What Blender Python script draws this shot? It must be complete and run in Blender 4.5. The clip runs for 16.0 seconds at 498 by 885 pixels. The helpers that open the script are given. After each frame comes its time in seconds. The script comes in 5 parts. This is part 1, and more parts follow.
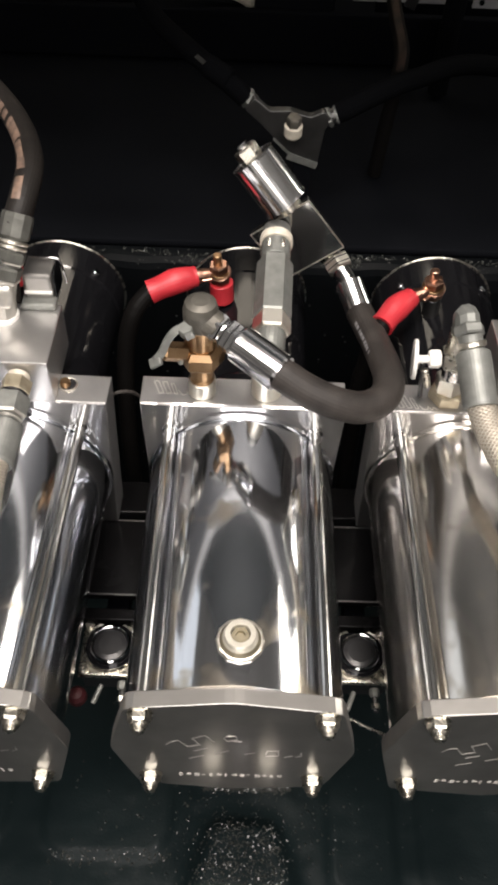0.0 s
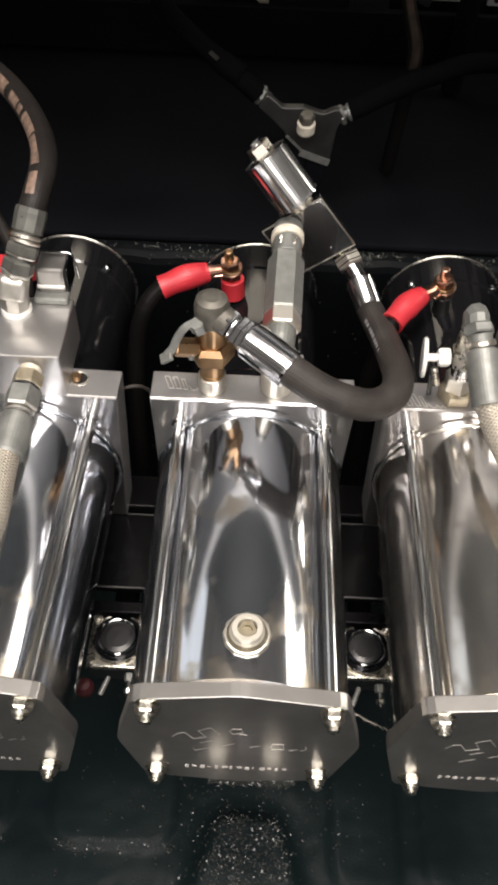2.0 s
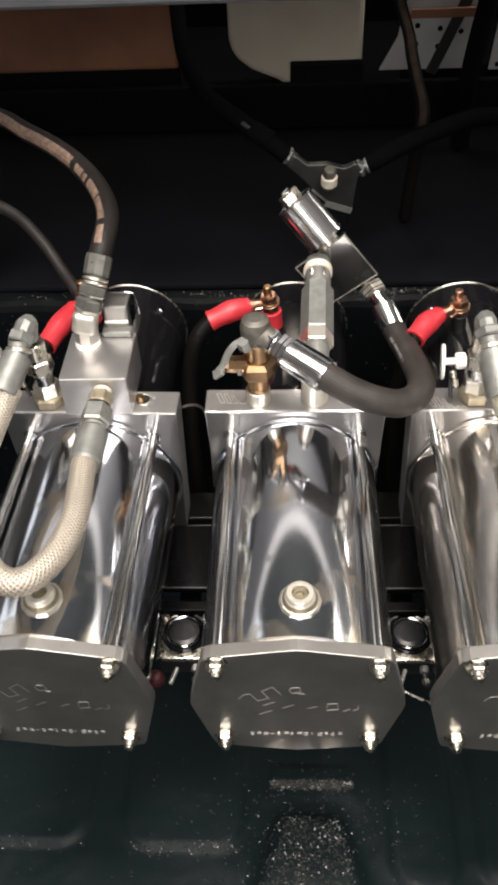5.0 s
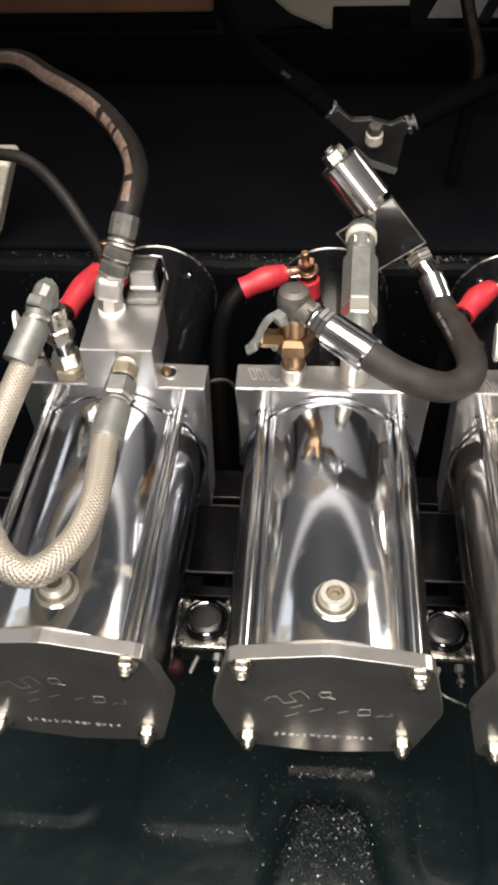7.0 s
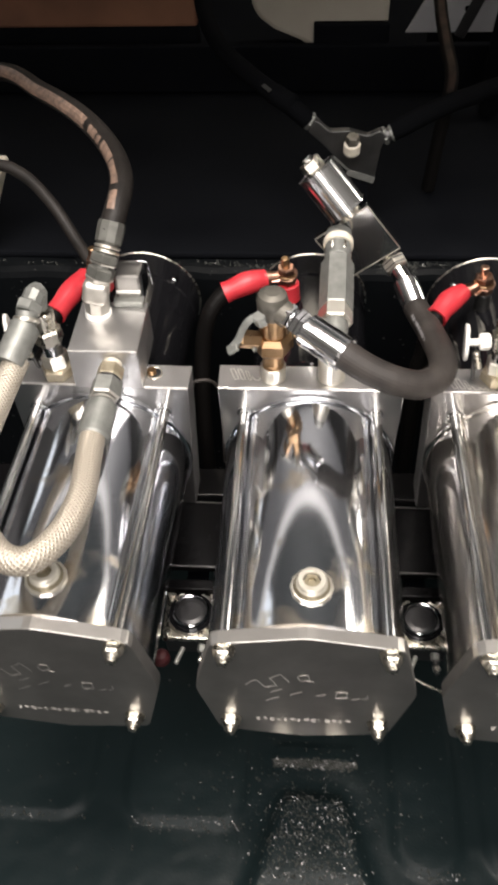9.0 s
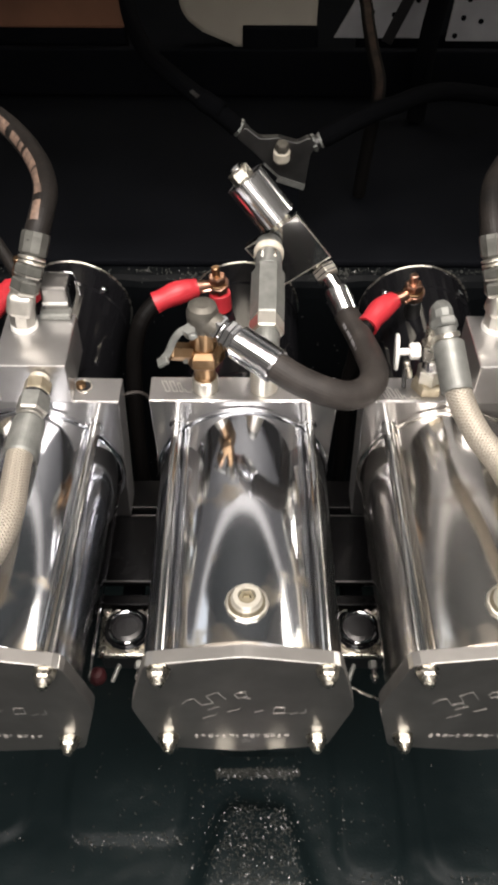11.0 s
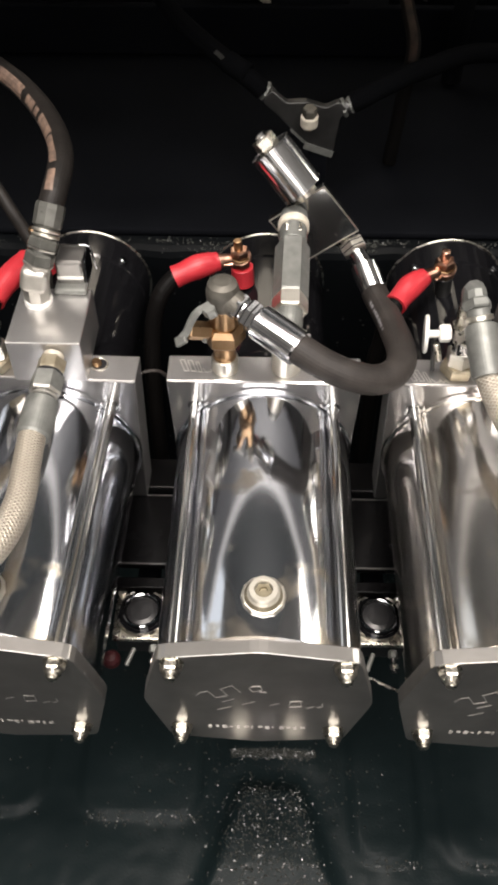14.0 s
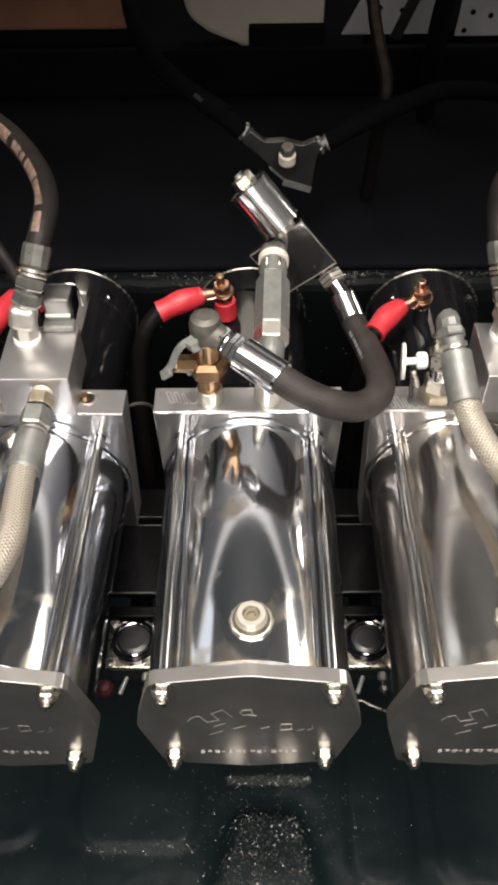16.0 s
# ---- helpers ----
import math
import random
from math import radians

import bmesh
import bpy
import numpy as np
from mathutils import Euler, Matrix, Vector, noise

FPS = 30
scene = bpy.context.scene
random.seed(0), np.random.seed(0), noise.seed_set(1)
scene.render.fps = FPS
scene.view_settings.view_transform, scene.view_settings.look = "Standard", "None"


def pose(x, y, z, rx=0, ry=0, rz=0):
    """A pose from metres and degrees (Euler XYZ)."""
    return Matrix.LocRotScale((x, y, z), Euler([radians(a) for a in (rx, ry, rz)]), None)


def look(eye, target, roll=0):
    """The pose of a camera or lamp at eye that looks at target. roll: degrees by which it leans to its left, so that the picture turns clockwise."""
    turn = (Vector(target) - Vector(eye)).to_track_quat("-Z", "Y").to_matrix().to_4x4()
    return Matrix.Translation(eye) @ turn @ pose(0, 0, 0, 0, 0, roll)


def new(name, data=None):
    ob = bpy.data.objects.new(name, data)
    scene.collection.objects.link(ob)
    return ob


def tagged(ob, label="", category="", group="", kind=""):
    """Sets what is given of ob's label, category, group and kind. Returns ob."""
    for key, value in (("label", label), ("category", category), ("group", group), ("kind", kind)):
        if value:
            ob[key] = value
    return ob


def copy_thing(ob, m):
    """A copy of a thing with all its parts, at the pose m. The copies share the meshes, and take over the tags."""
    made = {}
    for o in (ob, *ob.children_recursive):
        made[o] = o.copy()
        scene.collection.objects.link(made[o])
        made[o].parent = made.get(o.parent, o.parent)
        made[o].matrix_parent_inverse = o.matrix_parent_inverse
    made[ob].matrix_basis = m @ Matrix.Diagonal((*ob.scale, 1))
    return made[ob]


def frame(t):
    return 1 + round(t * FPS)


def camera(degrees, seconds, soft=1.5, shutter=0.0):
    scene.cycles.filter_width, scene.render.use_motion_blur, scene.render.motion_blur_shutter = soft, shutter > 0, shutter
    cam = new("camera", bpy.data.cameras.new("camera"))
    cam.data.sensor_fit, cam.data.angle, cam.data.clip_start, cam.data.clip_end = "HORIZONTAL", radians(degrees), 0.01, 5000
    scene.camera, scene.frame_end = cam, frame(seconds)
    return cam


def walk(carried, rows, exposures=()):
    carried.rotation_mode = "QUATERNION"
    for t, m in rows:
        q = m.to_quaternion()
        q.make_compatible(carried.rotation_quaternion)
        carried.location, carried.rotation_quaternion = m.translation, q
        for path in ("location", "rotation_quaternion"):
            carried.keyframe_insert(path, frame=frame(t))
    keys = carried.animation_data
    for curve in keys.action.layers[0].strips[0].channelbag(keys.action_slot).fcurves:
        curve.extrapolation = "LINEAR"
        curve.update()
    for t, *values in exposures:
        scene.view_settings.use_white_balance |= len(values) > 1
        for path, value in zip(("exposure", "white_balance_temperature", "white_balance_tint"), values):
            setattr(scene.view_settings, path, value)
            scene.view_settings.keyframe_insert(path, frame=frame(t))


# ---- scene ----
cam = camera(33.78, 16.0, soft=3.5, shutter=0.6)
PATH = [
    (0, (-0.00164, -0.15831, 0.80844), (0.00409, 0.16408, 0.42630), 2.644),
    (0.5, (-0.00087, -0.15996, 0.81061), (0.00354, 0.15956, 0.42605), 2.702),
    (1, (-0.00161, -0.15977, 0.81147), (0.00109, 0.15908, 0.42633), 2.664),
    (1.5, (-0.00420, -0.16141, 0.81321), (-0.00242, 0.15906, 0.42942), 2.804),
    (2, (-0.00209, -0.16030, 0.81096), (-0.00134, 0.15991, 0.42694), 2.684),
    (2.5, (-0.00376, -0.16392, 0.81032), (-0.00671, 0.15763, 0.42745), 1.954),
    (3, (-0.00666, -0.17714, 0.81722), (-0.01577, 0.14574, 0.43555), 0.849),
    (3.5, (-0.00585, -0.20581, 0.83591), (-0.02201, 0.12622, 0.46242), -0.490),
    (4, (-0.00756, -0.23964, 0.85156), (-0.02622, 0.10706, 0.49177), -1.770),
    (4.2, (-0.00352, -0.24792, 0.83656), (-0.02229, 0.10429, 0.48217), -2.167),
    (6.3, (-0.00217, -0.20933, 0.83073), (-0.03646, 0.13651, 0.47125), -4.726),
    (6.5, (-0.01065, -0.20419, 0.82606), (-0.04640, 0.13811, 0.46336), -4.103),
    (7, (-0.01445, -0.20290, 0.81511), (-0.05100, 0.12964, 0.44352), -3.019),
    (7.5, (-0.00678, -0.20392, 0.81911), (-0.03689, 0.12533, 0.44402), -2.541),
    (8, (-0.00643, -0.20724, 0.82808), (-0.03730, 0.12548, 0.45614), -2.791),
    (8.5, (-0.00839, -0.21473, 0.82256), (-0.04176, 0.11906, 0.45179), -3.054),
    (9, (-0.00673, -0.22397, 0.82617), (-0.03765, 0.11313, 0.45819), -2.564),
    (9.2, (0.00598, -0.23820, 0.82721), (-0.01646, 0.09642, 0.45637), -2.391),
    (11.3, (-0.00508, -0.19756, 0.82796), (-0.00047, 0.14002, 0.45915), 0.713),
    (11.5, (-0.00984, -0.17949, 0.82138), (-0.00748, 0.15197, 0.44704), 0.943),
    (12, (-0.00852, -0.17343, 0.81112), (-0.01190, 0.14580, 0.42631), 1.053),
    (12.5, (-0.00702, -0.18300, 0.81552), (-0.01267, 0.13344, 0.42844), 0.847),
    (13, (-0.00112, -0.18787, 0.81791), (-0.00704, 0.13049, 0.43240), 0.523),
    (13.5, (0.00042, -0.18890, 0.82088), (-0.00990, 0.13126, 0.43696), -0.240),
    (14, (0.00085, -0.18927, 0.82200), (-0.00848, 0.13108, 0.43822), -0.182),
    (14.5, (-0.00085, -0.19608, 0.83007), (-0.00958, 0.12867, 0.44999), -0.150),
    (15, (0.00107, -0.20219, 0.83674), (-0.00883, 0.12861, 0.46194), -0.548),
    (15.5, (0.00476, -0.20144, 0.83660), (-0.00236, 0.13331, 0.46527), -0.732),
    (16, (0.00596, -0.19868, 0.83244), (0.00094, 0.13515, 0.46024), -1.007),
]
walk(
    cam,
    [(t, look(eye, target, roll)) for t, eye, target, roll in PATH],
    exposures=[(0, 0.02), (3, 0.09), (4, 0.34), (6.5, 0.24), (8, 0.22), (9, 0.36), (11.5, 0.16), (13, 0.09), (16, 0.17)],
)

# ---- light ----
world = bpy.data.worlds.new("garage")
scene.world = world
world.use_nodes = True
world.node_tree.nodes["Background"].inputs["Color"].default_value = (0.9, 0.95, 1.0, 1)
world.node_tree.nodes["Background"].inputs["Strength"].default_value = 0.05


def area_lamp(name, eye, target, width, length, watts, colour):
    data = bpy.data.lights.new(name, "AREA")
    data.shape, data.size, data.size_y = "RECTANGLE", width, length
    data.energy, data.color = watts, colour
    lamp = new(name, data)
    lamp.matrix_world = look(eye, target)
    return lamp


area_lamp("ceiling_lamp", (0.05, 0.02, 2.1), (0.05, 0.03, 0.4), 0.5, 0.3, 28, (1.0, 0.905, 0.83))
# Unseen fill behind the camera, added for ambient and plate-front light
area_lamp("garage_fill", (0, -1.3, 2.66), (0, -1.3, 0), 2.4, 1.8, 97, (1.0, 0.935, 0.9))
# Low fill from behind the viewer, added to lift front-facing metal
area_lamp("front_fill", (0, -3.2, 1.9), (0, 0, 0.5), 2.4, 1.2, 42, (1.0, 0.925, 0.88))
area_lamp("side_tube_left", (-1.5, 1.06, 1.38), (0, 0.1, 0.4), 0.65, 0.95, 1.9, (0.93, 0.96, 1.0))
area_lamp("side_tube_right", (1.5, 0.98, 1.26), (0, 0.1, 0.4), 0.55, 0.8, 11.5, (1.0, 0.93, 0.84))
# Warm fill with no known source, added to light the far shelf
area_lamp("shelf_fill", (-0.05, 1.0, 1.05), (-0.05, 0.85, 0.45), 0.4, 0.2, 1.3, (1.0, 0.88, 0.72))

# ---- materials ----


def material(name, colour, rough=0.5, metal=0.0, coat=0.0):
    m = bpy.data.materials.new(name)
    m.use_nodes = True
    b = m.node_tree.nodes["Principled BSDF"]
    b.inputs["Base Color"].default_value = (*colour, 1)
    b.inputs["Roughness"].default_value = rough
    b.inputs["Metallic"].default_value = metal
    b.inputs["Coat Weight"].default_value = coat
    return m


def node(m, kind, **values):
    n = m.node_tree.nodes.new(kind)
    for key, value in values.items():
        if key in n.inputs:
            n.inputs[key].default_value = value
    return n


def link(m, a, b):
    m.node_tree.links.new(a, b)


def shader(m):
    return m.node_tree.nodes["Principled BSDF"]


def coords(m, stretch=(1, 1, 1)):
    tc = node(m, "ShaderNodeTexCoord")
    mp = node(m, "ShaderNodeMapping")
    mp.inputs["Scale"].default_value = stretch
    link(m, tc.outputs["Object"], mp.inputs["Vector"])
    return mp.outputs["Vector"]


def vary(m, low, high, scale, stretch=(1, 1, 1), detail=4, to="Base Color", window=(0.3, 0.7)):
    """Noise between two values or colours on one socket."""
    tex = node(m, "ShaderNodeTexNoise", Scale=scale, Detail=detail)
    link(m, coords(m, stretch), tex.inputs["Vector"])
    ramp = node(m, "ShaderNodeValToRGB")
    e = ramp.color_ramp.elements
    e[0].position, e[1].position = window
    if to == "Base Color":
        e[0].color, e[1].color = (*low, 1), (*high, 1)
    else:
        e[0].color, e[1].color = (low, low, low, 1), (high, high, high, 1)
    link(m, tex.outputs["Fac"], ramp.inputs["Fac"])
    link(m, ramp.outputs["Color"], shader(m).inputs[to])
    return tex


def relief(m, scale, depth, stretch=(1, 1, 1), detail=3, strength=0.5):
    tex = node(m, "ShaderNodeTexNoise", Scale=scale, Detail=detail)
    link(m, coords(m, stretch), tex.inputs["Vector"])
    bump = node(m, "ShaderNodeBump", Strength=strength, Distance=depth)
    link(m, tex.outputs["Fac"], bump.inputs["Height"])
    link(m, bump.outputs["Normal"], shader(m).inputs["Normal"])
    return bump


def hazed(m, rough, share):
    """Mixes a wider gloss of the same colour into a metal: fine scratches over a polish."""
    tree = m.node_tree
    wide = node(m, "ShaderNodeBsdfPrincipled", Roughness=rough, Metallic=1.0)
    wide.inputs["Base Color"].default_value = shader(m).inputs["Base Color"].default_value
    for name in ("Base Color", "Normal"):
        for l in shader(m).inputs[name].links:
            link(m, l.from_socket, wide.inputs[name])
    mix = node(m, "ShaderNodeMixShader", Fac=share)
    link(m, shader(m).outputs[0], mix.inputs[1])
    link(m, wide.outputs[0], mix.inputs[2])
    link(m, mix.outputs[0], tree.nodes["Material Output"].inputs["Surface"])


def grains(m, base, at, near, far, low, high_limit, dull=0.32, shine_low=0.15):
    """Sprayed coating: a fine orange peel with scattered round grains, paled as painted glints, thicker round one
    place.
    """
    where = coords(m)
    cells = node(m, "ShaderNodeTexVoronoi", Scale=340.0, Randomness=1.0)
    peel = node(m, "ShaderNodeTexNoise", Scale=420.0, Detail=2.0)
    link(m, where, cells.inputs["Vector"])
    link(m, where, peel.inputs["Vector"])
    ramp = node(m, "ShaderNodeValToRGB")
    e = ramp.color_ramp.elements
    e[0].position, e[0].color = 0.0, (1, 1, 1, 1)
    e[1].position, e[1].color = 0.5, (0, 0, 0, 1)
    link(m, cells.outputs["Distance"], ramp.inputs["Fac"])
    split = node(m, "ShaderNodeSeparateColor")
    link(m, cells.outputs["Color"], split.inputs["Color"])
    off = node(m, "ShaderNodeVectorMath")
    off.operation = "DISTANCE"
    off.inputs[1].default_value = at
    link(m, where, off.inputs[0])
    limit = node(m, "ShaderNodeMapRange")
    limit.inputs["From Min"].default_value, limit.inputs["From Max"].default_value = near, far
    limit.inputs["To Min"].default_value, limit.inputs["To Max"].default_value = low, high_limit
    link(m, off.outputs["Value"], limit.inputs["Value"])
    few = node(m, "ShaderNodeMath")
    few.operation = "GREATER_THAN"
    link(m, split.outputs["Red"], few.inputs[0])
    link(m, limit.outputs[0], few.inputs[1])
    high = node(m, "ShaderNodeMath")
    high.operation = "MULTIPLY"
    link(m, ramp.outputs["Color"], high.inputs[0])
    link(m, few.outputs[0], high.inputs[1])
    total = node(m, "ShaderNodeMath")
    total.operation = "MULTIPLY_ADD"
    total.inputs[1].default_value = 0.14
    link(m, peel.outputs["Fac"], total.inputs[0])
    link(m, high.outputs[0], total.inputs[2])
    bump = node(m, "ShaderNodeBump", Strength=0.9, Distance=0.0015)
    link(m, total.outputs[0], bump.inputs["Height"])
    link(m, bump.outputs["Normal"], shader(m).inputs["Normal"])
    gloss = node(m, "ShaderNodeMapRange")
    gloss.inputs["To Min"].default_value, gloss.inputs["To Max"].default_value = dull, 0.12
    link(m, high.outputs[0], gloss.inputs["Value"])
    link(m, gloss.outputs[0], shader(m).inputs["Roughness"])
    shine = node(m, "ShaderNodeMapRange")
    shine.inputs["To Min"].default_value, shine.inputs["To Max"].default_value = shine_low, 0.9
    link(m, high.outputs[0], shine.inputs["Value"])
    link(m, shine.outputs[0], shader(m).inputs["Specular IOR Level"])
    # Grain colour is paled to stand for glints on the coating
    pale = node(m, "ShaderNodeMix")
    pale.data_type = "RGBA"
    for s in pale.inputs:
        if s.type == "RGBA":
            s.default_value = (*base, 1) if s.name == "A" else (0.05, 0.05, 0.046, 1)
    link(m, high.outputs[0], pale.inputs["Factor"])
    link(m, [s for s in pale.outputs if s.type == "RGBA"][0], shader(m).inputs["Base Color"])


CHROME = material("polished_tank", (0.67, 0.685, 0.72), 0.05, 1.0)
relief(CHROME, 14, 0.001, (1, 0.4, 1), 1, 0.04)


def smears(m, polish, metal=(0.67, 0.685, 0.72)):
    """Dried oil smears: duller and browner islands on the polish near the filler."""
    where = coords(m)
    tex = node(m, "ShaderNodeTexNoise", Scale=34.0, Detail=3.0)
    link(m, where, tex.inputs["Vector"])
    split = node(m, "ShaderNodeSeparateXYZ")
    link(m, where, split.inputs["Vector"])
    near = node(m, "ShaderNodeMapRange")
    near.inputs["From Min"].default_value, near.inputs["From Max"].default_value = -0.11, -0.17
    near.inputs["To Min"].default_value, near.inputs["To Max"].default_value = -0.05, 0.1
    link(m, split.outputs["Y"], near.inputs["Value"])
    add = node(m, "ShaderNodeMath")
    add.operation = "ADD"
    link(m, tex.outputs["Fac"], add.inputs[0])
    link(m, near.outputs[0], add.inputs[1])
    ramp = node(m, "ShaderNodeValToRGB")
    e = ramp.color_ramp.elements
    e[0].position, e[0].color = 0.6, (0.0, 0.0, 0.0, 1)
    e[1].position, e[1].color = 0.68, (1, 1, 1, 1)
    link(m, add.outputs[0], ramp.inputs["Fac"])
    rough = node(m, "ShaderNodeMapRange")
    rough.inputs["To Min"].default_value, rough.inputs["To Max"].default_value = polish, 0.24
    link(m, ramp.outputs["Color"], rough.inputs["Value"])
    link(m, rough.outputs[0], shader(m).inputs["Roughness"])
    tint = node(m, "ShaderNodeMix")
    tint.data_type = "RGBA"
    for s in tint.inputs:
        if s.type == "RGBA" and s.name == "A":
            s.default_value = (*metal, 1)
        if s.type == "RGBA" and s.name == "B":
            s.default_value = (0.62, 0.57, 0.5, 1)
    link(m, ramp.outputs["Color"], tint.inputs["Factor"])
    link(m, [s for s in tint.outputs if s.type == "RGBA"][0], shader(m).inputs["Base Color"])


smears(CHROME, 0.09)
hazed(CHROME, 0.36, 0.07)
HAZYTANK = material("hazy_polished_tank", (0.71, 0.68, 0.645), 0.2, 1.0)
relief(HAZYTANK, 14, 0.001, (1, 0.4, 1), 1, 0.04)
smears(HAZYTANK, 0.14, (0.71, 0.68, 0.64))
hazed(HAZYTANK, 0.36, 0.09)
SOFTTANK = material("soft_polished_tank", (0.7, 0.7, 0.71), 0.14, 1.0)
relief(SOFTTANK, 14, 0.001, (1, 0.4, 1), 1, 0.04)
smears(SOFTTANK, 0.1)
hazed(SOFTTANK, 0.3, 0.04)
PLATED = material("bright_chrome", (0.8, 0.8, 0.81), 0.08, 1.0)
vary(PLATED, 0.05, 0.16, 60, to="Roughness")
ALUMINIUM = material("satin_aluminium", (0.62, 0.61, 0.6), 0.18, 1.0)
vary(ALUMINIUM, (0.58, 0.57, 0.56), (0.65, 0.64, 0.63), 60)
vary(ALUMINIUM, 0.16, 0.26, 160, to="Roughness")
hazed(ALUMINIUM, 0.5, 0.5)
POLISHED = material("polished_aluminium", (0.66, 0.66, 0.66), 0.1, 1.0)
vary(POLISHED, 0.08, 0.15, 80, to="Roughness")
hazed(POLISHED, 0.45, 0.14)
FACEALU = material("polished_block_face", (0.63, 0.62, 0.61), 0.12, 1.0)
vary(FACEALU, 0.09, 0.18, 70, to="Roughness")
hazed(FACEALU, 0.45, 0.3)
MIRROR = material("mirror_polished_block", (0.62, 0.62, 0.62), 0.05, 1.0)
vary(MIRROR, 0.06, 0.14, 70, to="Roughness")
hazed(MIRROR, 0.4, 0.12)
MILLED = material("milled_end_plate", (0.42, 0.41, 0.39), 0.14, 1.0)
vary(MILLED, (0.33, 0.32, 0.305), (0.41, 0.4, 0.38), 45)
vary(MILLED, 0.1, 0.18, 180, to="Roughness")
hazed(MILLED, 0.55, 0.6)
ZINC = material("grey_zinc_plating", (0.3, 0.31, 0.29), 0.52, 0.6)
vary(ZINC, (0.175, 0.18, 0.168), (0.255, 0.26, 0.242), 120)
vary(ZINC, 0.44, 0.58, 260, to="Roughness")
relief(ZINC, 900, 0.0002, detail=2, strength=0.2)
# Darker copy of the zinc, with the rising fittings' shade in its colour
SHADEZINC = material("shaded_zinc", (0.15, 0.15, 0.135), 0.5, 0.6)
vary(SHADEZINC, (0.095, 0.095, 0.085), (0.155, 0.155, 0.14), 120)
relief(SHADEZINC, 900, 0.0002, detail=2, strength=0.2)
DARKALU = material("dull_dark_aluminium", (0.2, 0.2, 0.195), 0.4, 0.9)
vary(DARKALU, (0.07, 0.07, 0.069), (0.115, 0.115, 0.112), 50)
BRIGHTSTEEL = material("bright_steel_nut", (0.6, 0.57, 0.5), 0.28, 1.0)
vary(BRIGHTSTEEL, 0.2, 0.36, 200, to="Roughness")
NICKEL = material("pale_nickel_plating", (0.74, 0.71, 0.63), 0.3, 1.0)
vary(NICKEL, 0.3, 0.46, 150, to="Roughness")
DARKZINC = material("dull_cast_fitting", (0.2, 0.19, 0.17), 0.55, 0.7)
vary(DARKZINC, (0.1, 0.094, 0.08), (0.17, 0.16, 0.138), 120)
FORGED = material("pale_forged_zinc", (0.5, 0.48, 0.44), 0.4, 0.8)
vary(FORGED, (0.42, 0.405, 0.37), (0.54, 0.52, 0.475), 110)
vary(FORGED, 0.34, 0.5, 220, to="Roughness")
relief(FORGED, 700, 0.0002, detail=2, strength=0.2)
BUFF = material("yellow_passivated_nut", (0.5, 0.44, 0.33), 0.4, 0.8)
vary(BUFF, (0.36, 0.31, 0.22), (0.56, 0.5, 0.38), 130)
vary(BUFF, 0.3, 0.48, 240, to="Roughness")
TIEROD = material("ground_steel_rod", (0.6, 0.6, 0.59), 0.17, 1.0)
vary(TIEROD, (0.54, 0.54, 0.53), (0.64, 0.64, 0.63), 30, (1, 0.2, 1))
BRASS = material("brass", (0.62, 0.36, 0.17), 0.28, 1.0)
vary(BRASS, (0.27, 0.165, 0.085), (0.4, 0.262, 0.15), 90)
vary(BRASS, 0.26, 0.4, 150, to="Roughness")
COPPER = material("copper", (0.72, 0.34, 0.2), 0.28, 1.0)
vary(COPPER, (0.44, 0.22, 0.15), (0.66, 0.43, 0.33), 150)
RED = material("red_rubber_boot", (0.62, 0.02, 0.03), 0.42)
vary(RED, (0.4, 0.02, 0.03), (0.54, 0.035, 0.045), 60)
relief(RED, 200, 0.0004, detail=2, strength=0.3)
RUBBER = material("black_rubber_hose", (0.03, 0.029, 0.028), 0.55)
shader(RUBBER).inputs["Specular IOR Level"].default_value = 0.28
vary(RUBBER, (0.02, 0.0175, 0.016), (0.044, 0.038, 0.034), 60)
relief(RUBBER, 500, 0.0004, detail=3, strength=0.4)
CABLE = material("black_cable_jacket", (0.0038, 0.0034, 0.0032), 0.5)
shader(CABLE).inputs["Specular IOR Level"].default_value = 0.07
relief(CABLE, 200, 0.0004, detail=2, strength=0.3)
# Extra dark hose black: the shade at the rear is in its colour
SHADEHOSE = material("shaded_black_hose", (0.0028, 0.003, 0.0035), 0.85)
shader(SHADEHOSE).inputs["Specular IOR Level"].default_value = 0.01
relief(SHADEHOSE, 300, 0.0004, detail=3, strength=0.4)
GLOSSBLACK = material("gloss_black_paint", (0.006, 0.006, 0.007), 0.1, 0.0, 0.08)
shader(GLOSSBLACK).inputs["Specular IOR Level"].default_value = 0.24
vary(GLOSSBLACK, 0.05, 0.13, 40, to="Roughness")
RACKPAINT = material("black_rack_paint", (0.0035, 0.0034, 0.0036), 0.2)
shader(RACKPAINT).inputs["Specular IOR Level"].default_value = 0.07
vary(RACKPAINT, 0.16, 0.3, 40, to="Roughness")
GRAIN = material("glossy_coating_grain", (0.043, 0.045, 0.041), 0.22)
shader(GRAIN).inputs["Specular IOR Level"].default_value = 0.65
DARKRUBBER = material("dark_rubber_hose", (0.016, 0.014, 0.013), 0.55)
vary(DARKRUBBER, (0.006, 0.0053, 0.0048), (0.0145, 0.012, 0.0103), 60)
shader(DARKRUBBER).inputs["Specular IOR Level"].default_value = 0.25
relief(DARKRUBBER, 500, 0.0004, detail=3, strength=0.4)
SATINBLACK = material("satin_black_steel", (0.012, 0.012, 0.013), 0.35)
vary(SATINBLACK, 0.28, 0.45, 60, to="Roughness")
LINER = material("black_bedliner_coating", (0.0045, 0.007, 0.0075), 0.16)
shader(LINER).inputs["Specular IOR Level"].default_value = 0.22
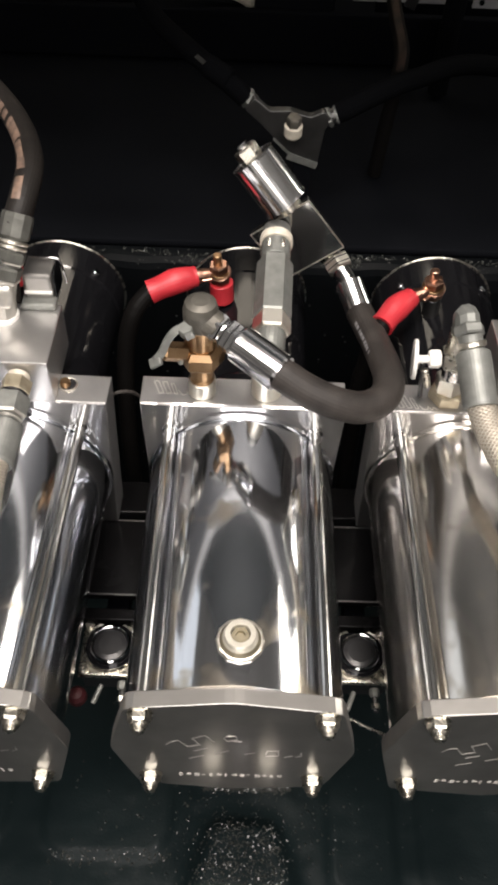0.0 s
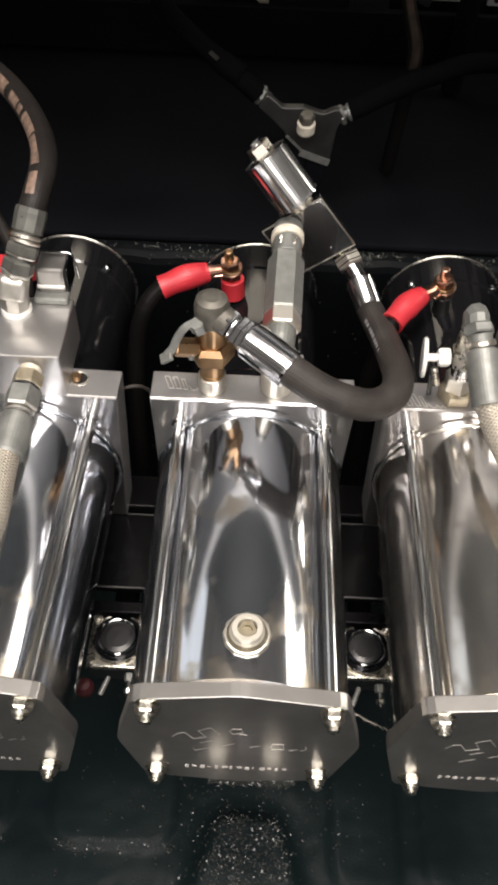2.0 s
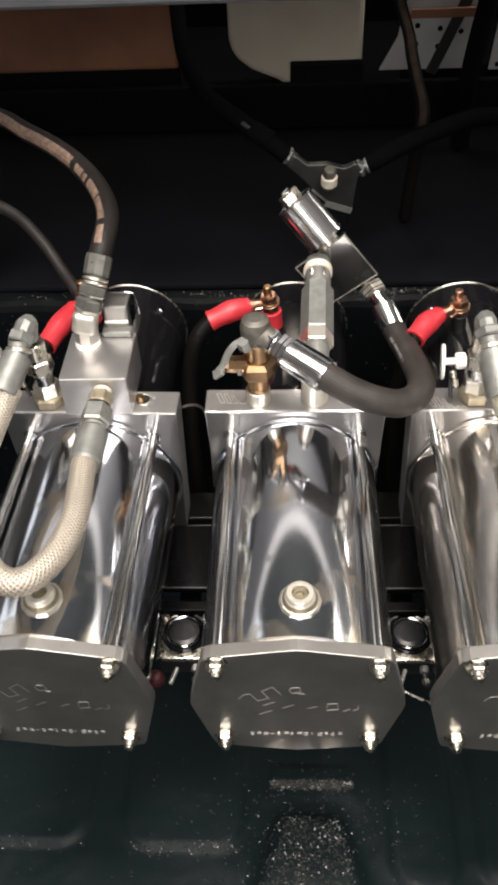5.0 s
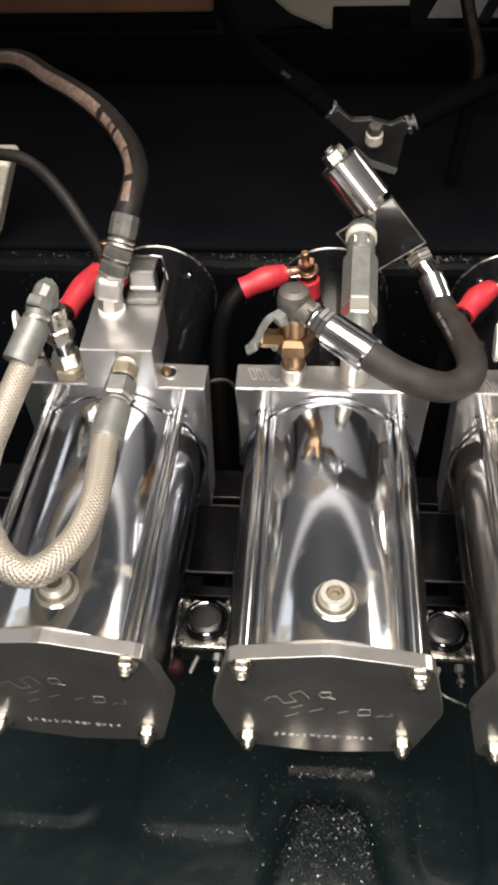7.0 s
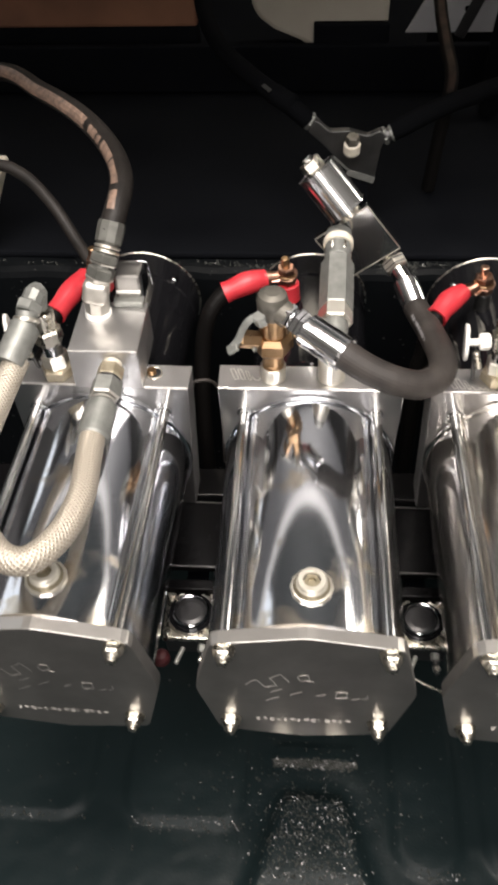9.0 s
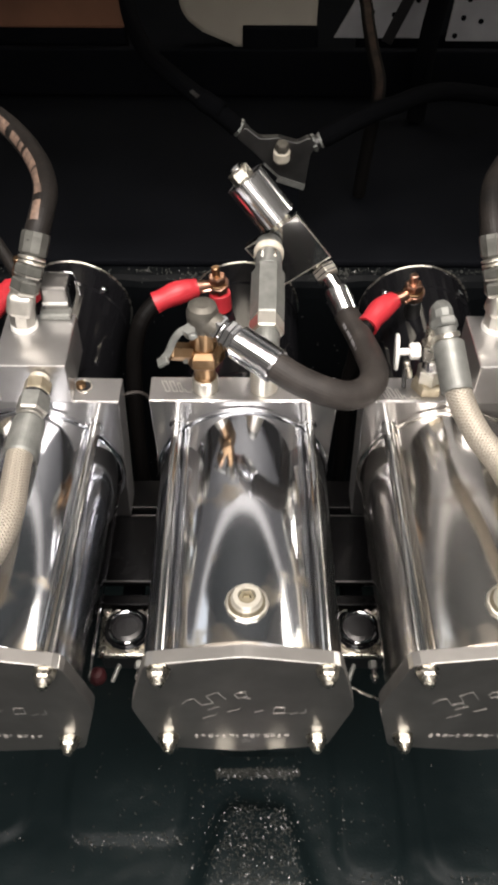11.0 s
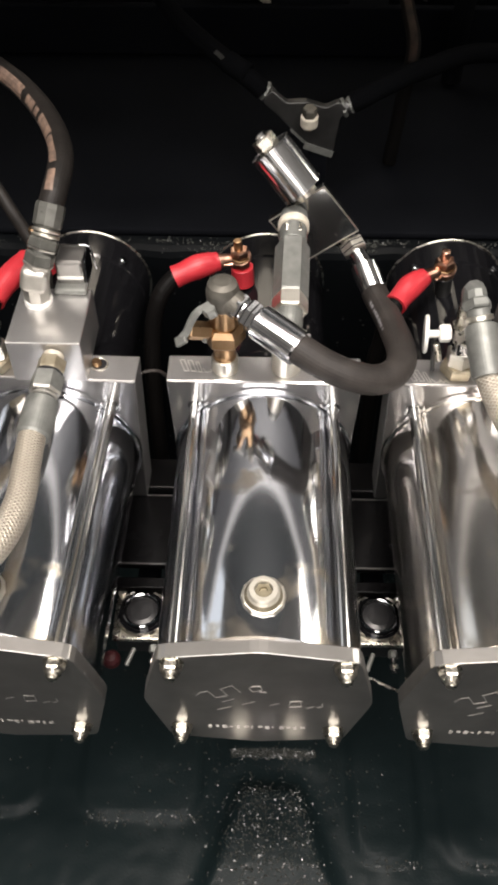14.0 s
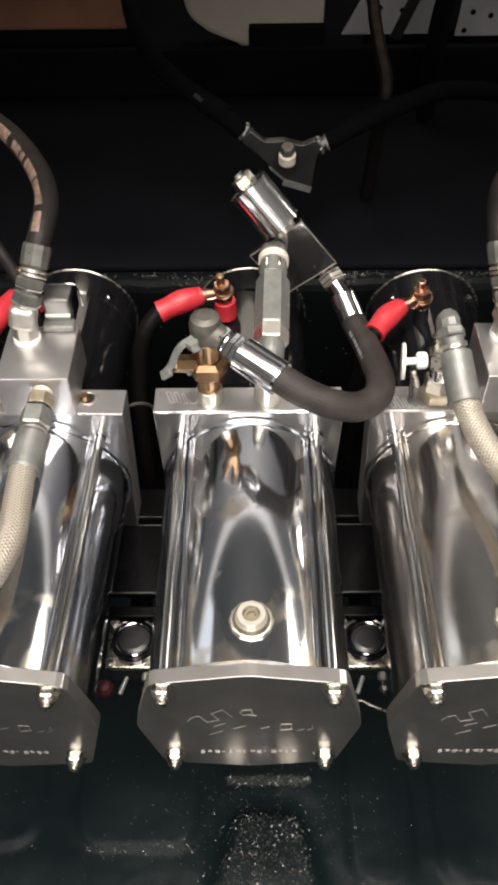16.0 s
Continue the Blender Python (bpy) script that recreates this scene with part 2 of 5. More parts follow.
# Pale grains crowd at the tongue to paint the glints there
grains(LINER, (0.0074, 0.0124, 0.0132), (0.0125, 0.025, 0.04), 0.02, 0.1, 0.95, 0.99, 0.36, 0.08)
JACKET = material("dull_cable_jacket", (0.005, 0.0046, 0.0044), 0.8)
shader(JACKET).inputs["Specular IOR Level"].default_value = 0.03
relief(JACKET, 300, 0.0004, detail=3, strength=0.4)
LEDGELINER = material("black_ledge_coating", (0.0045, 0.006, 0.007), 0.3)
grains(LEDGELINER, (0.003, 0.0036, 0.0042), (0, 0.44, 0.355), 0.0, 2.0, 0.985, 0.985, 0.5, 0.05)
DEEPBLACK = material("matt_black_lining", (0.006, 0.006, 0.007), 0.8)
vary(DEEPBLACK, (0.0026, 0.003, 0.004), (0.0042, 0.0047, 0.006), 12)
shader(DEEPBLACK).inputs["Specular IOR Level"].default_value = 0.03
LIDCLOTH = material("dark_grey_lid_lining", (0.007, 0.008, 0.009), 0.85)
vary(LIDCLOTH, (0.011, 0.0138, 0.0152), (0.0175, 0.0208, 0.0225), 3)
shader(LIDCLOTH).inputs["Specular IOR Level"].default_value = 0.03
WHITE = material("white_plastic", (0.75, 0.74, 0.7), 0.4)
vary(WHITE, (0.7, 0.69, 0.65), (0.8, 0.79, 0.75), 80)
SEAL = material("cream_thread_tape", (0.66, 0.6, 0.48), 0.5, 0.2)
vary(SEAL, (0.55, 0.5, 0.4), (0.75, 0.7, 0.6), 200)
PLUGRING = material("pale_plug_metal", (0.6, 0.57, 0.49), 0.36, 0.6)
vary(PLUGRING, (0.52, 0.49, 0.42), (0.64, 0.61, 0.53), 180)
KHAKI = material("khaki_passivated_steel", (0.26, 0.23, 0.16), 0.42, 0.8)
vary(KHAKI, (0.22, 0.195, 0.135), (0.34, 0.3, 0.215), 150)
BEIGE = material("beige_plastic", (0.36, 0.33, 0.27), 0.6)
vary(BEIGE, (0.32, 0.29, 0.24), (0.4, 0.37, 0.31), 10)
BROWN = material("brown_fibre_board", (0.23, 0.09, 0.045), 0.8)
vary(BROWN, (0.09, 0.038, 0.02), (0.19, 0.085, 0.045), 9)
GREYSHEET = material("grey_sheet_metal", (0.2, 0.2, 0.21), 0.5, 0.3)
vary(GREYSHEET, (0.26, 0.26, 0.27), (0.36, 0.36, 0.37), 20)
YELLOW = material("yellow_label", (0.7, 0.5, 0.04), 0.5)
PRINT = material("tan_hose_print", (0.34, 0.2, 0.13), 0.5)
vary(PRINT, (0.07, 0.05, 0.04), (0.22, 0.145, 0.105), 200)
WORNCABLE = material("worn_brown_jacket", (0.07, 0.045, 0.035), 0.6)
vary(WORNCABLE, (0.008, 0.0052, 0.004), (0.03, 0.0185, 0.0135), 70)
shader(WORNCABLE).inputs["Specular IOR Level"].default_value = 0.08
ENGRAVED = material("engraved_line", (0.55, 0.53, 0.5), 0.5, 0.8)
FAINT = material("faint_engraved_line", (0.42, 0.41, 0.39), 0.45, 0.9)
REDDIM = material("dull_red_plastic", (0.05, 0.006, 0.008), 0.6)
PLASTER = material("garage_plaster", (0.5, 0.5, 0.5), 0.9)
vary(PLASTER, (0.42, 0.42, 0.41), (0.54, 0.535, 0.52), 3)
REFLECTGREY = material("reflector_grey", (0.42, 0.43, 0.45), 0.4)
vary(REFLECTGREY, (0.38, 0.39, 0.41), (0.46, 0.47, 0.49), 8)
SIDELINING = material("grey_side_lining", (0.1, 0.1, 0.105), 0.6)
vary(SIDELINING, (0.08, 0.08, 0.085), (0.12, 0.12, 0.125), 8)
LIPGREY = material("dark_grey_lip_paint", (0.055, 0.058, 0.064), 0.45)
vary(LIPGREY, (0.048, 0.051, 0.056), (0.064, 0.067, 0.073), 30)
REFLECTPALE = material("reflector_pale", (0.42, 0.42, 0.41), 0.4)
vary(REFLECTPALE, (0.46, 0.46, 0.455), (0.55, 0.55, 0.545), 30)
CONCRETE = material("garage_concrete", (0.2, 0.2, 0.19), 0.8)
vary(CONCRETE, (0.15, 0.15, 0.14), (0.25, 0.25, 0.24), 4)

# woven steel braid, laid out along the hose by its own surface coordinates
BRAID = material("woven_steel_braid", (0.5, 0.46, 0.38), 0.46, 0.6)


def weave(m):
    uv = node(m, "ShaderNodeUVMap")
    split = node(m, "ShaderNodeSeparateXYZ")
    link(m, uv.outputs["UV"], split.inputs["Vector"])
    waves = []
    for sign in (1, -1):
        a = node(m, "ShaderNodeMath")
        a.operation = "MULTIPLY"
        a.inputs[1].default_value = sign * 2 * math.pi * 400
        b = node(m, "ShaderNodeMath")
        b.operation = "MULTIPLY_ADD"
        b.inputs[1].default_value = 2 * math.pi * 14
        s = node(m, "ShaderNodeMath")
        s.operation = "SINE"
        link(m, split.outputs["X"], a.inputs[0])
        link(m, split.outputs["Y"], b.inputs[0])
        link(m, a.outputs[0], b.inputs[2])
        link(m, b.outputs[0], s.inputs[0])
        waves.append(s)
    top = node(m, "ShaderNodeMath")
    top.operation = "MAXIMUM"
    link(m, waves[0].outputs[0], top.inputs[0])
    link(m, waves[1].outputs[0], top.inputs[1])
    bump = node(m, "ShaderNodeBump", Strength=0.55, Distance=0.0005)
    link(m, top.outputs[0], bump.inputs["Height"])
    link(m, bump.outputs["Normal"], shader(m).inputs["Normal"])
    ramp = node(m, "ShaderNodeValToRGB")
    e = ramp.color_ramp.elements
    e[0].position, e[0].color = 0.0, (0.36, 0.32, 0.26, 1)
    e[1].position, e[1].color = 0.7, (0.5, 0.455, 0.38, 1)
    link(m, top.outputs[0], ramp.inputs["Fac"])
    link(m, ramp.outputs["Color"], shader(m).inputs["Base Color"])


weave(BRAID)

# ---- building helpers ----
ORIGIN = {}


def thing(name, at, label, category, group="", kind=""):
    ob = new(name)
    ob.empty_display_size = 0.02
    ob.location = at
    ORIGIN[ob.name] = Vector(at)
    return tagged(ob, label, category, group, kind)


def part(name, bm, mat, parent=None, label=""):
    """One mesh from a bmesh in world places, under a thing or a part."""
    bmesh.ops.recalc_face_normals(bm, faces=bm.faces)
    at = ORIGIN[parent.name] if parent else Vector()
    bm.transform(Matrix.Translation(-at))
    for f in bm.faces:
        f.smooth = not f.tag
    for e in bm.edges:
        if len(e.link_faces) == 2 and e.calc_face_angle(0) > radians(32):
            e.smooth = False
    me = bpy.data.meshes.new(name)
    bm.to_mesh(me)
    bm.free()
    me.materials.append(mat)
    ob = new(name, me)
    if parent:
        ob.parent = parent
        ORIGIN[ob.name] = at
    if label:
        tagged(ob, label)
    return ob


def bevelled(bm, width, segments=2, angle=30):
    if width:
        edges = [e for e in bm.edges if len(e.link_faces) == 2 and e.calc_face_angle(0) > radians(angle)]
        made = set(bmesh.ops.bevel(bm, geom=edges, offset=width, segments=segments, profile=0.5, affect="EDGES", clamp_overlap=True)["faces"])
        for f in bm.faces:
            f.tag = f not in made
    return bm


def box(centre, size, m=None, bevel=0.0008):
    bm = bmesh.new()
    bmesh.ops.create_cube(bm, size=1, matrix=Matrix.Diagonal((*size, 1)))
    bevelled(bm, bevel)
    bm.transform((m or Matrix()) if centre is None else Matrix.Translation(centre) @ (m or Matrix()))
    return bm


def soft_box(size, m, bevel):
    """A forged block with wide rounded edges."""
    bm = bmesh.new()
    bmesh.ops.create_cube(bm, size=1, matrix=Matrix.Diagonal((*size, 1)))
    bevelled(bm, bevel, 5)
    bm.transform(m)
    return bm


def prism(outline, y0, y1, bevel=0.0008):
    """A plate with an outline in x and z, from y0 to y1."""
    bm = bmesh.new()
    front = [bm.verts.new((x, y0, z)) for x, z in outline]
    back = [bm.verts.new((x, y1, z)) for x, z in outline]
    bm.faces.new(front)
    bm.faces.new(back[::-1])
    for i in range(len(front)):
        j = (i + 1) % len(front)
        bm.faces.new((front[i], back[i], back[j], front[j]))
    bmesh.ops.recalc_face_normals(bm, faces=bm.faces)
    return bevelled(bm, bevel, 2, 20)


def along(a, b):
    """The pose at a whose z axis points to b."""
    a, b = Vector(a), Vector(b)
    return Matrix.Translation(a) @ (b - a).to_track_quat("Z", "Y").to_matrix().to_4x4()


def lathe(profile, m, n=40, bm=None):
    """Turns radius and height pairs about the z axis of the pose m."""
    bm = bm or bmesh.new()
    rings = []
    for r, h in profile:
        if r < 1e-6:
            rings.append([bm.verts.new(m @ Vector((0, 0, h)))])
        else:
            rings.append([bm.verts.new(m @ Vector((r * math.cos(2 * math.pi * i / n), r * math.sin(2 * math.pi * i / n), h))) for i in range(n)])
    for p, q in zip(rings, rings[1:]):
        for i in range(n):
            j = (i + 1) % n
            ring = [p[i % len(p)], p[j % len(p)], q[j % len(q)], q[i % len(q)]]
            ring = list(dict.fromkeys(ring))
            if len(ring) > 2:
                bm.faces.new(ring)
    return bm


def rod(a, b, r, n=24, chamfer=0.0006, bm=None):
    length = (Vector(b) - Vector(a)).length
    c = min(chamfer, r * 0.4, length * 0.3)
    return lathe([(0, 0), (r - c, 0), (r, c), (r, length - c), (r - c, length), (0, length)], along(a, b), n, bm)


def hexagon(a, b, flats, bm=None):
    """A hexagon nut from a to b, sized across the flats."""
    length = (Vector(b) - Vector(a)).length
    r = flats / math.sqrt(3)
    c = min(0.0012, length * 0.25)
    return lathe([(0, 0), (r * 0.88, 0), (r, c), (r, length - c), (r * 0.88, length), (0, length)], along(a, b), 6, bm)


def smooth_path(points, step=0.004):
    pts = [Vector(p) for p in points]
    pts = [2 * pts[0] - pts[1]] + pts + [2 * pts[-1] - pts[-2]]
    out = []
    for i in range(1, len(pts) - 2):
        p0, p1, p2, p3 = pts[i - 1 : i + 3]
        count = max(2, int((p2 - p1).length / step))
        for k in range(count):
            t = k / count
            out.append(0.5 * (2 * p1 + (p2 - p0) * t + (2 * p0 - 5 * p1 + 4 * p2 - p3) * t * t + (3 * p1 - p0 - 3 * p2 + p3) * t ** 3))
    return out + [pts[-2]]


def tube(points, r, n=20, step=0.004):
    """A hose through the points, with coordinates along and round it."""
    path = smooth_path(points, step)
    bm = bmesh.new()
    uv = bm.loops.layers.uv.new("UVMap")
    side = None
    rings, far = [], []
    length = 0.0
    for i, p in enumerate(path):
        way = (path[min(i + 1, len(path) - 1)] - path[max(i - 1, 0)]).normalized()
        if side is None:
            side = way.cross(Vector((0, 0, 1)))
            if side.length < 0.1:
                side = way.cross(Vector((1, 0, 0)))
        side = (side - way * side.dot(way)).normalized()
        over = way.cross(side)
        rad = r(i / (len(path) - 1)) if callable(r) else r
        rings.append([bm.verts.new(p + rad * (math.cos(2 * math.pi * k / n) * side + math.sin(2 * math.pi * k / n) * over)) for k in range(n)])
        if i:
            length += (p - path[i - 1]).length
        far.append(length)
    for i in range(len(rings) - 1):
        for k in range(n):
            j = (k + 1) % n
            f = bm.faces.new((rings[i][k], rings[i][j], rings[i + 1][j], rings[i + 1][k]))
            for loop, (u, v) in zip(f.loops, ((far[i], k / n), (far[i], (k + 1) / n), (far[i + 1], (k + 1) / n), (far[i + 1], k / n))):
                loop[uv].uv = (u, v)
    bm.faces.new(rings[0][::-1])
    bm.faces.new(rings[-1])
    return bm


def ribbon(points, width, thick):
    """A flat bent strip of sheet through the points, its face towards the front and up."""
    path = smooth_path(points, 0.002)
    bm = bmesh.new()
    rows = []
    for i, p in enumerate(path):
        way = (path[min(i + 1, len(path) - 1)] - path[max(i - 1, 0)]).normalized()
        side = way.cross(Vector((0.25, -0.75, 0.6))).normalized()
        over = side.cross(way)
        rows.append([bm.verts.new(p + side * u * width / 2 + over * v * thick / 2) for u, v in ((-1, -1), (1, -1), (1, 1), (-1, 1))])
    for a, b in zip(rows, rows[1:]):
        for k in range(4):
            bm.faces.new((a[k], a[(k + 1) % 4], b[(k + 1) % 4], b[k]))
    bm.faces.new(rows[0][::-1])
    bm.faces.new(rows[-1])
    bmesh.ops.recalc_face_normals(bm, faces=bm.faces)
    return bevelled(bm, 0.0004, 1, 60)


def crimp(a, b, r, grooves=3):
    """A crimped hose sleeve from a to b with shallow rings."""
    length = (Vector(b) - Vector(a)).length
    prof = [(0, 0), (r * 0.86, 0), (r, 0.0012)]
    for g in range(grooves):
        h = length * (0.06 + 0.05 * g)
        prof += [(r, h), (r * 0.955, h + 0.0006), (r, h + 0.0014)]
    prof += [(r, length - 0.0016), (r * 0.97, length), (r * 0.8, length), (0, length)]
    return lathe(prof, along(a, b), 36)


def print_strip(path, k0, k1, w, facing, r):
    """A thin printed band along a hose, between two shares of its length."""
    bm = bmesh.new()
    last = None
    for i in range(max(int(k0 * (len(path) - 1)), 1), int(k1 * (len(path) - 1)) + 1):
        way = (path[min(i + 1, len(path) - 1)] - path[i - 1]).normalized()
        toward = (facing - way * facing.dot(way)).normalized()
        side = way.cross(toward)
        row = [bm.verts.new(path[i] + r * (toward * math.cos(q) + side * math.sin(q))) for q in (-w, -w / 3, w / 3, w)]
        if last:
            for u in range(3):
                bm.faces.new((last[u], last[u + 1], row[u + 1], row[u]))
        last = row
    return bm


def bar(a, b, width, normal, height=0.0005):
    """A thin raised line from a to b on a surface with that normal."""
    a, b, nrm = Vector(a), Vector(b), Vector(normal)
    way = (b - a).normalized()
    m = Matrix((way, nrm.cross(way), nrm)).transposed().to_4x4()
    m.translation = (a + b) / 2
    return box(None, ((b - a).length, width, height), m, 0)


def structure(name, bm, mat, label, category):
    ob = part(name, bm, mat)
    return tagged(ob, label, category, kind="structure")

# ---- the garage and the boot ----
structure("ceiling", box((0, 0, 2.72), (7, 7, 0.1), bevel=0), PLASTER, "plain light grey garage ceiling", "ceiling")
structure("wall_north", box((0, 3.55, 1.05), (7, 0.1, 3.3), bevel=0), PLASTER, "plain light grey garage wall", "wall")
structure("wall_south", box((0, -3.55, 1.05), (7, 0.1, 3.3), bevel=0), PLASTER, "plain light grey garage wall", "wall")
structure("wall_east", box((3.55, 0, 1.05), (0.1, 7, 3.3), bevel=0), PLASTER, "plain light grey garage wall", "wall")
structure("wall_west", box((-3.55, 0, 1.05), (0.1, 7, 3.3), bevel=0), PLASTER, "plain light grey garage wall", "wall")
structure("ground", box((0, 0, -0.65), (7, 7, 0.1), bevel=0), CONCRETE, "grey concrete garage floor", "floor")


def ease(a, b, v):
    t = min(max((v - a) / (b - a), 0), 1)
    return t * t * (3 - 2 * t)


def rounded_box(x, y, x0, x1, y0, y1, r):
    """Distance outside (plus) or inside (minus) a rounded rectangle."""
    dx = abs(x - (x0 + x1) / 2) - (x1 - x0) / 2 + r
    dy = abs(y - (y0 + y1) / 2) - (y1 - y0) / 2 + r
    return math.hypot(max(dx, 0), max(dy, 0)) + min(max(dx, dy), 0) - r


def floor_height(x, y):
    """Pressed sheet of the boot floor: low raised pads, a strip and a tongue."""
    z = 0.034
    for x0, x1, y0 in ((-0.46, -0.335, 0.02), (-0.315, -0.192, 0.021), (-0.167, -0.046, 0.019), (0.082, 0.15, -0.014), (0.163, 0.29, -0.014), (0.31, 0.45, -0.01)):
        d = rounded_box(x, y, x0, x1, y0, 0.4, 0.03)
        z += 0.0042 * (1 - ease(-0.009, 0.001, d))
    # strip under the middle pump
    d = rounded_box(x, y, -0.026, 0.056, 0.0815, 0.104, 0.004)
    z += 0.0032 * (1 - ease(-0.006, 0.001, d))
    # tongue widening and falling towards the opening
    half = 0.033 + 0.34 * max(0.05 - y, 0)
    dx, dy = abs(x - 0.0125) - half + 0.014, y - 0.056 + 0.014
    d = math.hypot(max(dx, 0), max(dy, 0)) + min(max(dx, dy), 0) - 0.014
    z += (0.0075 + 0.025 * max(y + 0.06, 0)) * (1 - ease(-0.012, 0.004, d))
    z -= 0.0014 * math.exp(-(((d - 0.011) / 0.008) ** 2))
    z -= 0.003 * ease(0.012, 0.035, -y) * (1 - ease(-0.02, -0.005, d))
    return z + 0.0009 * noise.noise((x * 30, y * 30, 0)) + 0.0005 * noise.noise((x * 90, y * 90, 4))


def build_floor():
    nx, ny = 340, 260
    xs = np.linspace(-0.68, 0.68, nx)
    ys = np.linspace(-0.45, 0.44, ny)
    verts = [(x, y, floor_height(x, y)) for y in ys for x in xs]
    faces = [(j * nx + i, j * nx + i + 1, (j + 1) * nx + i + 1, (j + 1) * nx + i) for j in range(ny - 1) for i in range(nx - 1)]
    me = bpy.data.meshes.new("floor")
    me.from_pydata(verts, [], faces)
    me.polygons.foreach_set("use_smooth", [True] * len(faces))
    me.materials.append(LINER)
    tagged(new("floor", me), "pressed boot floor sprayed with rough black bedliner", "boot floor", kind="structure")


build_floor()


def build_ledge():
    """The raised floor behind the motors, with a rounded sprayed edge."""
    bm = bmesh.new()
    nx = 160
    prof = [(0.428, 0.0), (0.428, 0.2), (0.428, 0.335), (0.429, 0.347), (0.4315, 0.3525), (0.437, 0.3555), (0.46, 0.3575), (0.47, 0.358), (0.48, 0.355), (0.79, 0.35)]
    rows = []
    for i in range(nx):
        x = -0.68 + 1.36 * i / (nx - 1)
        rows.append([bm.verts.new((x, y + 0.003 * noise.noise((x * 25, z * 20, 3)), z + 0.0025 * noise.noise((x * 40, y * 20, 7)))) for y, z in prof])
    for a, b in zip(rows, rows[1:]):
        for k in range(len(prof) - 1):
            bm.faces.new((a[k], a[k + 1], b[k + 1], b[k]))
    structure("ledge", bm, LEDGELINER, "raised boot ledge with rough black sprayed edge", "boot floor")
    structure("ledge_lining", box((0, 0.624, 0.36), (1.36, 0.352, 0.008), bevel=0.003), DEEPBLACK, "black cloth lining on the raised ledge", "boot lining")


build_ledge()
structure("step_wall", box((0, 0.806, 0.391), (1.36, 0.012, 0.056), bevel=0.002), DEEPBLACK, "black lined step across the boot", "boot lining")
structure("wall_back", box((0, 1.12, 0.5), (1.4, 0.03, 0.75), bevel=0), DEEPBLACK, "black lined back of the boot", "boot lining")
structure("shelf_floor", box((0, 0.96, 0.375), (1.36, 0.29, 0.03), bevel=0), DEEPBLACK, "black lined shelf floor", "boot lining")
structure("boot_side_left", box((-0.695, 0.33, 0.33), (0.03, 1.6, 0.66), bevel=0), SIDELINING, "dark grey lined boot side", "boot side")
structure("boot_side_right", box((0.695, 0.33, 0.33), (0.03, 1.6, 0.66), bevel=0), SIDELINING, "dark grey lined boot side", "boot side")
structure("boot_front_sill", box((0, -0.465, 0.25), (1.4, 0.03, 0.5), bevel=0.004), DEEPBLACK, "black boot sill", "boot lining")
# Out-of-view panel, added to shade the rear and reflect grey in the tanks
structure("shelf_reflector", box((0, 0.53, 0.745), (1.35, 0.21, 0.02), bevel=0.002), REFLECTGREY, "unseen pale grey panel added to reflect in the tanks", "boot lining")
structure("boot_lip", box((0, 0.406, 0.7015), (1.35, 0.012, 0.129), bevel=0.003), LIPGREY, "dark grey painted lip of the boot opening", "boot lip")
# Unseen pale strip, added so the tanks mirror it as a bright arch
structure("lip_reflector", box((0, 0.41, 0.789), (1.35, 0.02, 0.042), bevel=0.005), REFLECTPALE, "unseen pale strip above the boot lip, added to reflect as a bright arch", "boot lip")
structure("boot_lid", box(None, (1.08, 1.9, 0.03), pose(0, 0.745, 1.68, 72, 0, 0), 0.01), LIDCLOTH, "open boot lid with dark grey lining", "boot lid")


# ---- far things on the shelf ----
def board():
    t = thing("fibre_board", (-0.26, 0.9, 0.39), "brown fibre board standing behind the black step", "board")
    part("panel", box((-0.31, 0.85, 0.4935), (0.33, 0.02, 0.133), bevel=0.004), BROWN, t)
    part("foot", box((-0.31, 0.852, 0.409), (0.33, 0.018, 0.038), bevel=0.002), DEEPBLACK, t, "black foot strip")


def beige_panel():
    t = thing("plastic_tank", (0, 0.87, 0.39), "beige moulded plastic tank with rounded corner", "tank")
    out = [(-0.078, 0.465), (-0.075, 0.45), (-0.067, 0.439), (-0.05, 0.426), (-0.03, 0.418), (-0.01, 0.41), (-0.004, 0.39), (0.089, 0.39), (0.089, 0.56), (-0.07, 0.56), (-0.078, 0.53)]
    part("body", prism(out, 0.83, 0.9, 0.006), BEIGE, t)
    part("block", box((0.0445, 0.821, 0.414), (0.091, 0.014, 0.048), bevel=0.002), DEEPBLACK, t, "black bracket across the corner")


